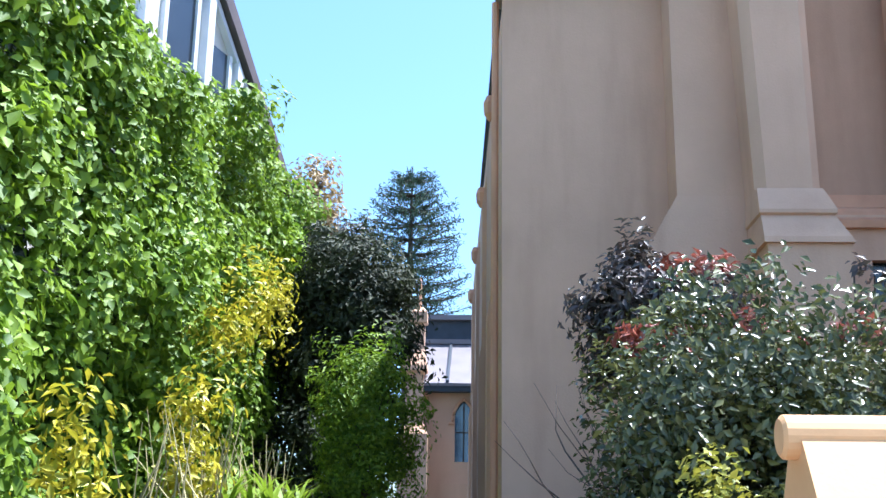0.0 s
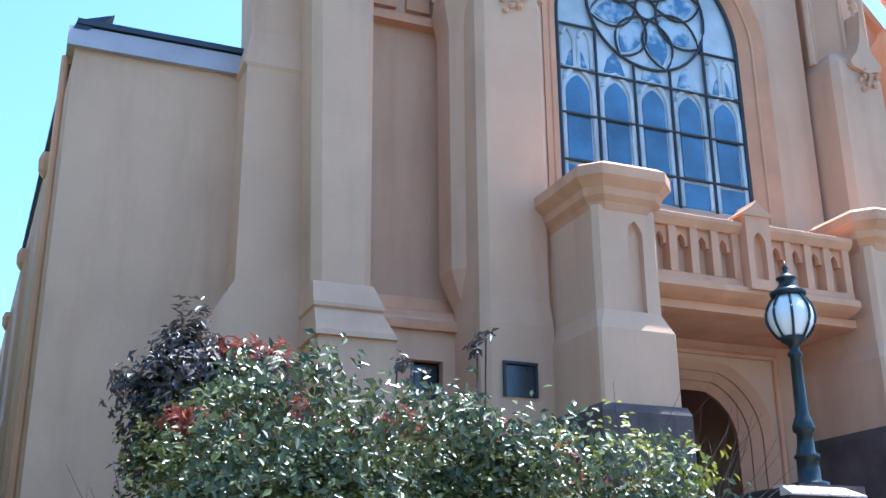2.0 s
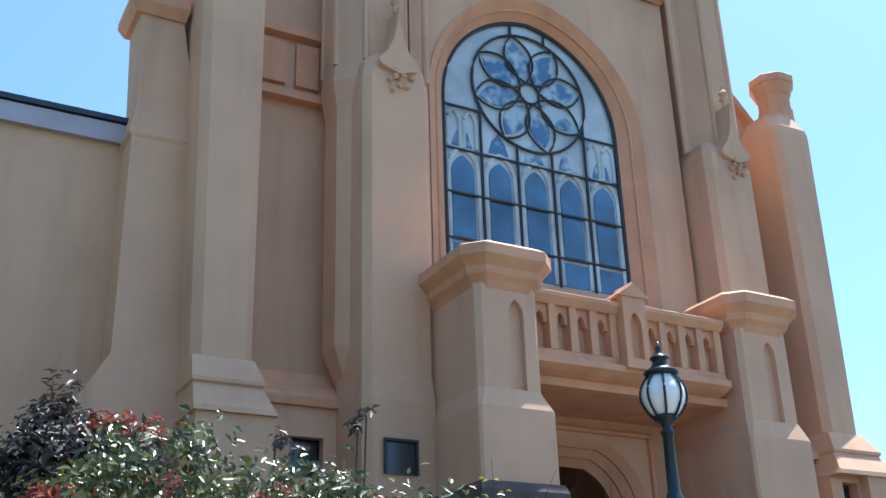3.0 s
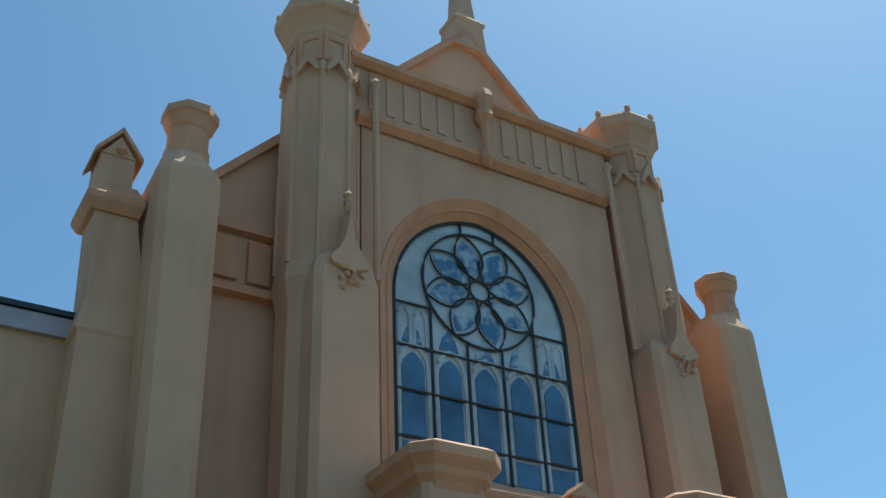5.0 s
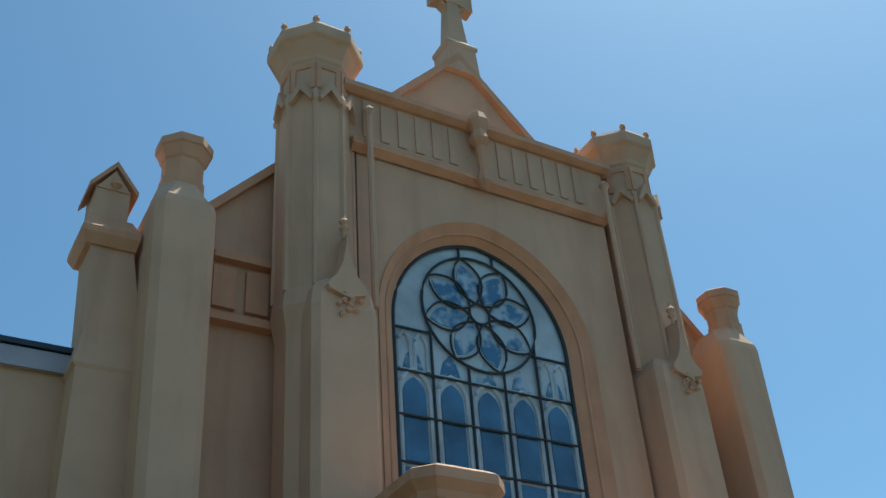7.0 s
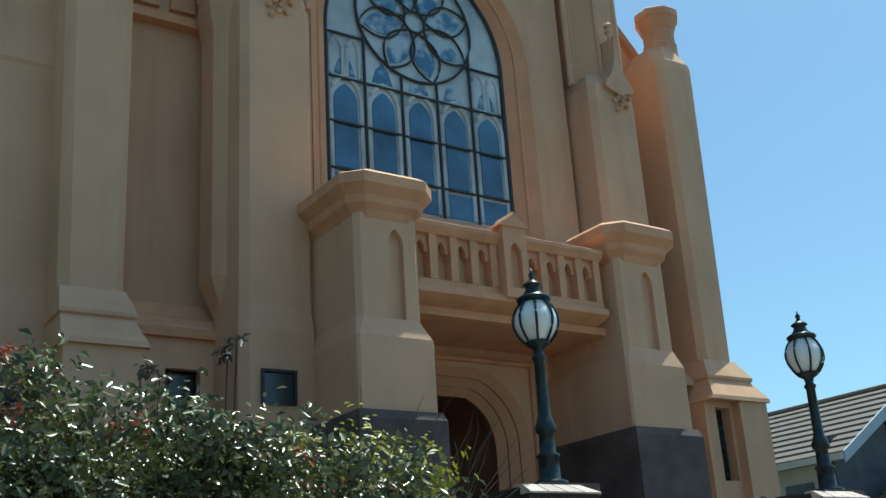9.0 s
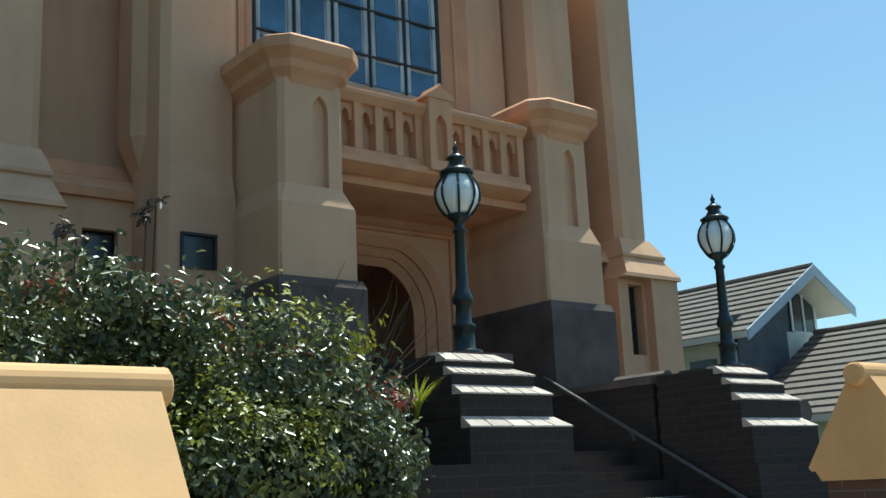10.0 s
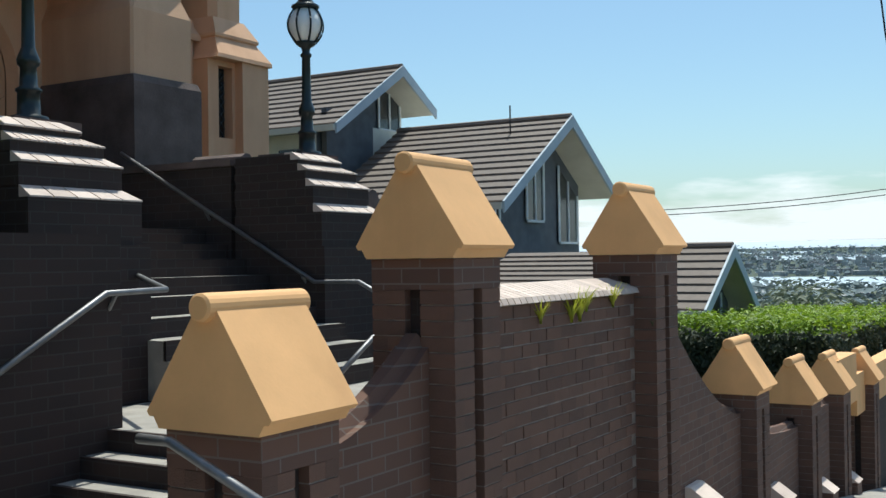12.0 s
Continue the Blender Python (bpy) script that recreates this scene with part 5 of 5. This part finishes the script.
part("upper_gutter", B((-1.8, 3.0, 32.0, 32.6, 8.2, 8.35), (-1.8, 3.0, 32.05, 32.2, 7.46, 7.6)), METALROOF, hall)
part("corner_buttress", rect_rings(bmesh.new(), [(-2.1, -1.3, 29.2, 30, 0.5), (-2.1, -1.3, 29.2, 30, 4.5), (-1.95, -1.45, 29.5, 30, 4.85), (-1.95, -1.45, 29.5, 30, 6.2), (-2.1, -1.35, 29.35, 30, 6.25), (-2.1, -1.35, 29.35, 30, 6.4), (-1.75, -1.45, 29.6, 30, 6.9), (-1.75, -1.45, 29.6, 30, 7.6), (-1.85, -1.38, 29.5, 30, 7.65), (-1.85, -1.38, 29.5, 30, 7.95), (-1.65, -1.5, 29.7, 30, 8.1)]), PAINT, hall)
part("finial", turned(bmesh.new(), -1.6, 29.8, [(0.05, 8.0), (0.04, 8.9), (0.02, 9.0)], 6), TRIM, hall)
handrail([(-1.6, 12.6, 2.0), (-1.35, 12.8, 2.25), (-1.3, 13.4, 2.3)], [((-1.35, 12.8, 2.25), (-1.35, 12.8, 0.8))], "pale curved handrail at the lane")

flat = thing("apartment_house", "upper storey of a grey house with balcony and white windows", "house", at=(-4.9, 14, 0.4))
E_, N_ = Vector((0.282, 0.959, 0)), Vector((0.959, -0.282, 0))
def wall_piece(name, pts, d0, d1, mat, label=""):
    """Pieces of the house front: (along, height) outline between two depths outward."""
    bm = bmesh.new()
    a = [bm.verts.new(Vector((-4.93, 14.1, z)) + E_ * u + N_ * d0) for u, z in pts]
    b = [bm.verts.new(Vector((-4.93, 14.1, z)) + E_ * u + N_ * d1) for u, z in pts]
    bm.faces.new(a); bm.faces.new(b[::-1])
    for i in range(len(pts)):
        bm.faces.new((a[i], a[(i + 1) % len(pts)], b[(i + 1) % len(pts)], b[i]))
    return part(name, bm, mat, flat, label)
wall_piece("wall", [(-4, 0.4), (5.0, 0.4), (5.0, 8.4), (2.35, 11.0), (-4, 14.5)], -0.4, -0.1, HOUSEW)
wall_piece("verge", [(-4, 14.6), (2.4, 11.0), (5.2, 8.15), (5.2, 7.95), (2.3, 10.72), (-4, 14.3)], -0.3, 0.12, material("brown verge", (0.13, 0.1, 0.095), 0.6), "dark brown roof verge")
wall_piece("verge_trim", [(-4, 14.2), (2.25, 10.7), (4.9, 8.1), (4.9, 8.02), (2.2, 10.6), (-4, 14.1)], -0.1, 0.02, WHITE)
wall_piece("balcony_front", [(-3, 8.1), (0.0, 8.1), (0.0, 9.0), (-3, 9.0)], 0.2, 0.26, HOUSEW)
wall_piece("balcony_rail", [(-3, 9.0), (0.05, 9.0), (0.05, 9.08), (-3, 9.08)], 0.15, 0.3, SLATE)
for k in range(12):
    wall_piece("slat", [(0.1 + 0.15 * k, 8.0), (0.2 + 0.15 * k, 8.0), (0.2 + 0.15 * k, 9.0), (0.1 + 0.15 * k, 9.0)], -0.1, -0.04, HOUSEW)
wall_piece("balcony_rail", [(0.0, 9.0), (1.95, 9.0), (1.95, 9.07), (0.0, 9.07)], -0.1, 0.0, SLATE)
for u0, u1, z0, z1 in ((0.9, 1.7, 9.1, 10.6), (2.2, 2.8, 9.0, 9.9)):
    wall_piece("window", [(u0, z0), (u1, z0), (u1, z1), (u0, z1)], -0.09, -0.07, DARKG)
    for a, b in ((u0 - 0.1, u0), (u1, u1 + 0.1)):
        wall_piece("window_frame", [(a, z0), (b, z0), (b, z1), (a, z1)], -0.1, -0.02, WHITE)
for u in (0.2, 1.95, 3.0):
    wall_piece("white_post", [(u, 8), (u + 0.2, 8), (u + 0.2, 11.0 if u < 2 else 9.6), (u, 11.4 if u < 2 else 9.9)], -0.1, 0.05, WHITE)

# ---- houses down the hill ----
def gable_house(label, xr, y0, y1, zr, wl, wr, drop_r, base, set_back, wins):
    """A house with its ridge along y: wl, wr are the half widths; the gable looks down the y axis."""
    h = thing("house", label, "house", "houses down the hill", at=(xr, (y0 + y1) / 2, base))
    pl, pr = 0.605, drop_r
    zl, zq = zr - wl * pl, zr - wr * pr
    n = int(wl * math.sqrt(1 + pl * pl) / 0.31)
    for k in range(n):
        a, b = wl * k / n, wl * (k + 1) / n + 0.03
        part("tile_course", prism(bmesh.new(), [(xr - a, zr - a * pl + 0.02), (xr - b, zr - b * pl + 0.07), (xr - b, zr - b * pl + 0.025), (xr - a, zr - a * pl - 0.03)], "y", y0, y1), TILE, h)
    part("roof", prism(bmesh.new(), [(xr, zr), (xr + wr, zq), (xr + wr, zq - 0.12), (xr, zr - 0.14), (xr - wl, zl - 0.12), (xr - wl, zl)], "y", y0 + 0.01, y1), HOUSEW, h, "white lined roof deck")
    part("ridge_cap", tube(bmesh.new(), [(xr, y0, zr + 0.03), (xr, y1, zr + 0.03)], 0.09, 8), TILE, h)
    part("barge_board", prism(bmesh.new(), [(xr, zr + 0.06), (xr - wl - 0.05, zl + 0.03), (xr - wl - 0.05, zl - 0.22), (xr, zr - 0.22)], "y", y0 - 0.05, y0), HOUSEB, h, "blue grey barge board")
    part("barge_board", prism(bmesh.new(), [(xr, zr + 0.06), (xr + wr + 0.05, zq + 0.03), (xr + wr + 0.05, zq - 0.22), (xr, zr - 0.22)], "y", y0 - 0.05, y0), HOUSEB, h, "blue grey barge board")
    part("gutter", B((xr - wl - 0.12, xr - wl, y0, y1, zl - 0.14, zl)), HOUSEW, h)
    il, ir = wl * 0.86, wr * 0.8
    part("wall", prism(bmesh.new(), [(xr - il, base), (xr + ir, base), (xr + ir, zr - ir * pr - 0.13), (xr, zr - 0.15), (xr - il, zr - il * pl - 0.13)], "y", y0 + set_back, y1 - 0.1), HOUSED, h)
    part("side_wall", B((xr - il - 0.06, xr - il, y0 + set_back, y1, base, zl - 0.1)), HOUSEW, h, "cream side wall")
    for x0, x1, z0, z1, slope in wins:
        w = part("window", prism(bmesh.new(), [(x0, z0), (x1, z0), (x1, z1 - slope), (x0, z1)], "y", y0 + set_back - 0.05, y0 + set_back), DARKG, h)
        yy = y0 + set_back - 0.08
        for a, b in ((x0 - 0.05, x0 + 0.03), ((x0 + x1) / 2 - 0.03, (x0 + x1) / 2 + 0.03), (x1 - 0.03, x1 + 0.05)):
            part("window_frame", B((a, b, yy, yy + 0.03, z0, z1 - slope * (a - x0) / (x1 - x0))), WHITE, w)
        part("window_frame", B((x0, x1, yy - 0.005, yy + 0.025, z0 - 0.06, z0)), WHITE, w)
    return h
h1 = gable_house("brown tiled house with blue grey gable", 23.95, 14.7, 21, 6.83, 2.9, 1.6, 0.585, -4, 0.9, [(24.1, 25.1, 5.35, 6.45, 0.3)])
part("dark_cladding", B((21.6, 23.6, 15.4, 15.55, 2.0, 5.6)), HOUSED, h1, "dark cladding")
part("white_cladding", B((23.6, 25.3, 15.42, 15.55, 2.0, 5.3)), HOUSEW, h1)
for y in (15.9, 17.6):
    part("side_window", B((21.36, 21.4, y, y + 0.8, 3.7, 4.6)), DARKG, h1)
h2 = gable_house("brown tiled house with deep white lined gable", 24.04, 10.0, 14.9, 5.17, 3.55, 2.75, 0.61, -4, 0.8, [(23.1, 24.0, 2.75, 4.2, 0.0), (24.9, 26.0, 2.25, 4.1, 0.7), (21.3, 21.7, 2.2, 3.2, -0.2)])
part("aerial", tube(bmesh.new(), [(23.4, 11.3, 4.8), (23.4, 11.3, 5.5)], 0.02, 5), LEAD, h2)
gable_house("low brown tiled house with small gable", 24.05, 6.2, 9.6, 2.03, 2.15, 2.05, 0.7, -4, 0.6, [(23.2, 24.9, 0.3, 1.0, 0.0)])
low = thing("porch_roof", "low sloping tiled roof beside the house", "roof", "", at=(18.5, 8, 1.4))
for k in range(7):
    a, b = k * 0.2, k * 0.2 + 0.23
    part("tile_course", prism(bmesh.new(), [(18.8 - a, 1.95 - a * 0.42), (18.8 - b, 1.99 - b * 0.42), (18.8 - b, 1.94 - b * 0.42), (18.8 - a, 1.9 - a * 0.42)], "y", 6.4, 9.0), TILE, low)
part("wall", B((17.6, 18.9, 6.5, 8.9, -4, 1.4)), HOUSED, low)

# ---- the far view ----
far_hedge = thing("clipped_hedge", "long clipped green hedge below the houses", "hedge", at=(24, 5, -3))
def far_sampler(g):
    x, y = g.uniform(19.8, 31), g.uniform(3.35, 6.6)
    return (x, y, 0.62 - 0.028 * (x - 20) + g.uniform(-0.12, 0.06)), (0, 0, 1)
def far_side_sampler(g):
    x, y = g.uniform(19.8, 31), g.uniform(3.35, 6.6)
    if g.uniform(0, 1) < 0.6:
        return (19.75, y, g.uniform(-0.9, 0.4)), (-1, 0, 0)
    return (x, 3.3, g.uniform(-1.5, 0.3)), (0, -1, 0)
P, O = clumps(650, 26, far_sampler, 0.17, 131)
leaves("foliage", P, O, 0.1, LEAF_HEDGE, far_hedge, "clipped sunlit top leaves", 0.5, 132)
# Sides take a darker leaf than the top: shade painted into the colour.
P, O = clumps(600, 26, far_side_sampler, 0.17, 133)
leaves("side_foliage", P, O, 0.1, LEAF_DARK, far_hedge, "side leaves coloured dark for shade", 0.5, 134)
# Solid box added as filler; its dark colour stands for the shade within.
part("inner_growth", B((19.95, 31, 3.5, 6.4, -4.5, 0.35)), LEAF_DARK, far_hedge, "filler box coloured dark for inner shade")
for k, (x, y, z, r, n) in enumerate(((60, 10.5, -3.6, 3.2, 120), (66, 13.5, -3.8, 3.6, 140), (74, 12, -4.6, 3.6, 130), (82, 17.5, -4.4, 4.2, 150), (78, 8.0, -5.4, 3.0, 110), (95, 12, -6.2, 4.4, 130), (110, 24, -5.6, 5.0, 130))):
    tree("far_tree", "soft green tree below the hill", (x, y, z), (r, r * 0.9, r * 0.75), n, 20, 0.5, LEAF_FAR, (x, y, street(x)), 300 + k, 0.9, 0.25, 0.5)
bare = thing("bare_tree", "bare branching tree below the hill", "tree", at=(58, 7.2, street(58)))
twigs(bare, (58, 7.2, -3.0), 22, 3.2, 0.05, 77, 0.9)
part("trunk", tube(bmesh.new(), [(58, 7.2, street(58)), (58, 7.2, -2.8)], [0.2, 0.12], 8), BARK, bare)

g = random.Random(9)
bm = bmesh.new()
for _ in range(700):
    x = g.uniform(420, 2800)
    if 760 < x < 1240:
        x = x + 700
    y = x * g.uniform(0.08, 0.42)
    w, d, hh = g.uniform(6, 16), g.uniform(6, 14), g.uniform(3, 7)
    box(bm, x, x + w, y, y + d, -26, street(x) + hh)
tagged(part("far_town", bm, TOWN), "pale roofs of the far town", "town", kind="stuff")
# Far trees carry the haze in their bluish colour.
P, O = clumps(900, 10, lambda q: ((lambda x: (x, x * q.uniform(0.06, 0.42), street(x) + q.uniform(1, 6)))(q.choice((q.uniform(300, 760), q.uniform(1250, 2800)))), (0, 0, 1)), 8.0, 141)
tagged(leaves("far_woods", P, O, 6.0, LEAF_HAZE, None, "", 0.7, 142), "trees among the far town, tinted blue for haze", "woods", kind="stuff")
for x0, x1, a, b in ((820, 1220, 0.05, 0.4), (2900, 4400, -0.05, 0.5), (1850, 2150, 0.05, 0.26), (2350, 2500, 0.2, 0.45)):
    bm = bmesh.new()
    bm.faces.new([bm.verts.new((x, y, street(x) + 1.5)) for x, y in ((x0, x0 * a), (x1, x1 * a), (x1, x1 * b), (x0, x0 * b))])
    tagged(part("water", bm, WATER), "pale water of the estuary", "water", kind="structure")
CLOUD = bpy.data.materials.new("low white cloud")
CLOUD.use_nodes = True
nt = CLOUD.node_tree
nt.nodes.clear()
geo, mp, cn, sep, rise, band, mulc = [nt.nodes.new(k) for k in ("ShaderNodeNewGeometry", "ShaderNodeMapping", "ShaderNodeTexNoise", "ShaderNodeSeparateXYZ", "ShaderNodeMapRange", "ShaderNodeMapRange", "ShaderNodeMath")]
emi, tra, mxs, mo = [nt.nodes.new(k) for k in ("ShaderNodeEmission", "ShaderNodeBsdfTransparent", "ShaderNodeMixShader", "ShaderNodeOutputMaterial")]
mp.inputs["Scale"].default_value = (0.0016, 0.0016, 0.009)
cn.inputs["Scale"].default_value, cn.inputs["Detail"].default_value, cn.inputs["Roughness"].default_value = 1.0, 7, 0.55
rise.inputs["From Min"].default_value, rise.inputs["From Max"].default_value, rise.inputs["To Min"].default_value, rise.inputs["To Max"].default_value = 60, 420, 0.28, -0.22
band.inputs["From Min"].default_value, band.inputs["From Max"].default_value, band.inputs["To Max"].default_value = 0.42, 0.62, 0.9
emi.inputs["Color"].default_value, emi.inputs["Strength"].default_value = (0.93, 0.96, 1.0, 1), 1.05
mulc.operation = "ADD"
L = nt.links.new
L(geo.outputs["Position"], mp.inputs["Vector"]); L(mp.outputs[0], cn.inputs["Vector"]); L(geo.outputs["Position"], sep.inputs[0])
L(sep.outputs["Z"], rise.inputs["Value"]); L(cn.outputs[0], mulc.inputs[0]); L(rise.outputs[0], mulc.inputs[1]); L(mulc.outputs[0], band.inputs["Value"])
L(band.outputs[0], mxs.inputs[0]); L(tra.outputs[0], mxs.inputs[1]); L(emi.outputs[0], mxs.inputs[2]); L(mxs.outputs[0], mo.inputs[0])
bm = bmesh.new()
prev = None
for k in range(25):
    a = radians(-40 + 100 * k / 24)
    q = [bm.verts.new((4650 * math.cos(a), 4650 * math.sin(a), z)) for z in (-30, 520)]
    if prev:
        bm.faces.new((prev[0], q[0], q[1], prev[1]))
    prev = q
tagged(part("backdrop", bm, CLOUD), "band of low white cloud over the far shore", "sky", kind="structure")
for k, (z0, z1) in enumerate(((4.5, 5.6), (4.2, 5.3))):
    pts = [(60, 21 - 1.4 * i, z0 + (z1 - z0) * i / 12 - 0.25 * math.sin(math.pi * i / 12)) for i in range(13)]
    tagged(part("cable", tube(bmesh.new(), pts, 0.025, 5), LEAD), "thin overhead cable across the sky", "cable")
tagged(part("cable", tube(bmesh.new(), [(15, 1.8, 5.3), (15, 1.73, 4.6), (15, 1.7, 4.4)], 0.012, 5), LEAD), "thin overhead cable across the sky", "cable")
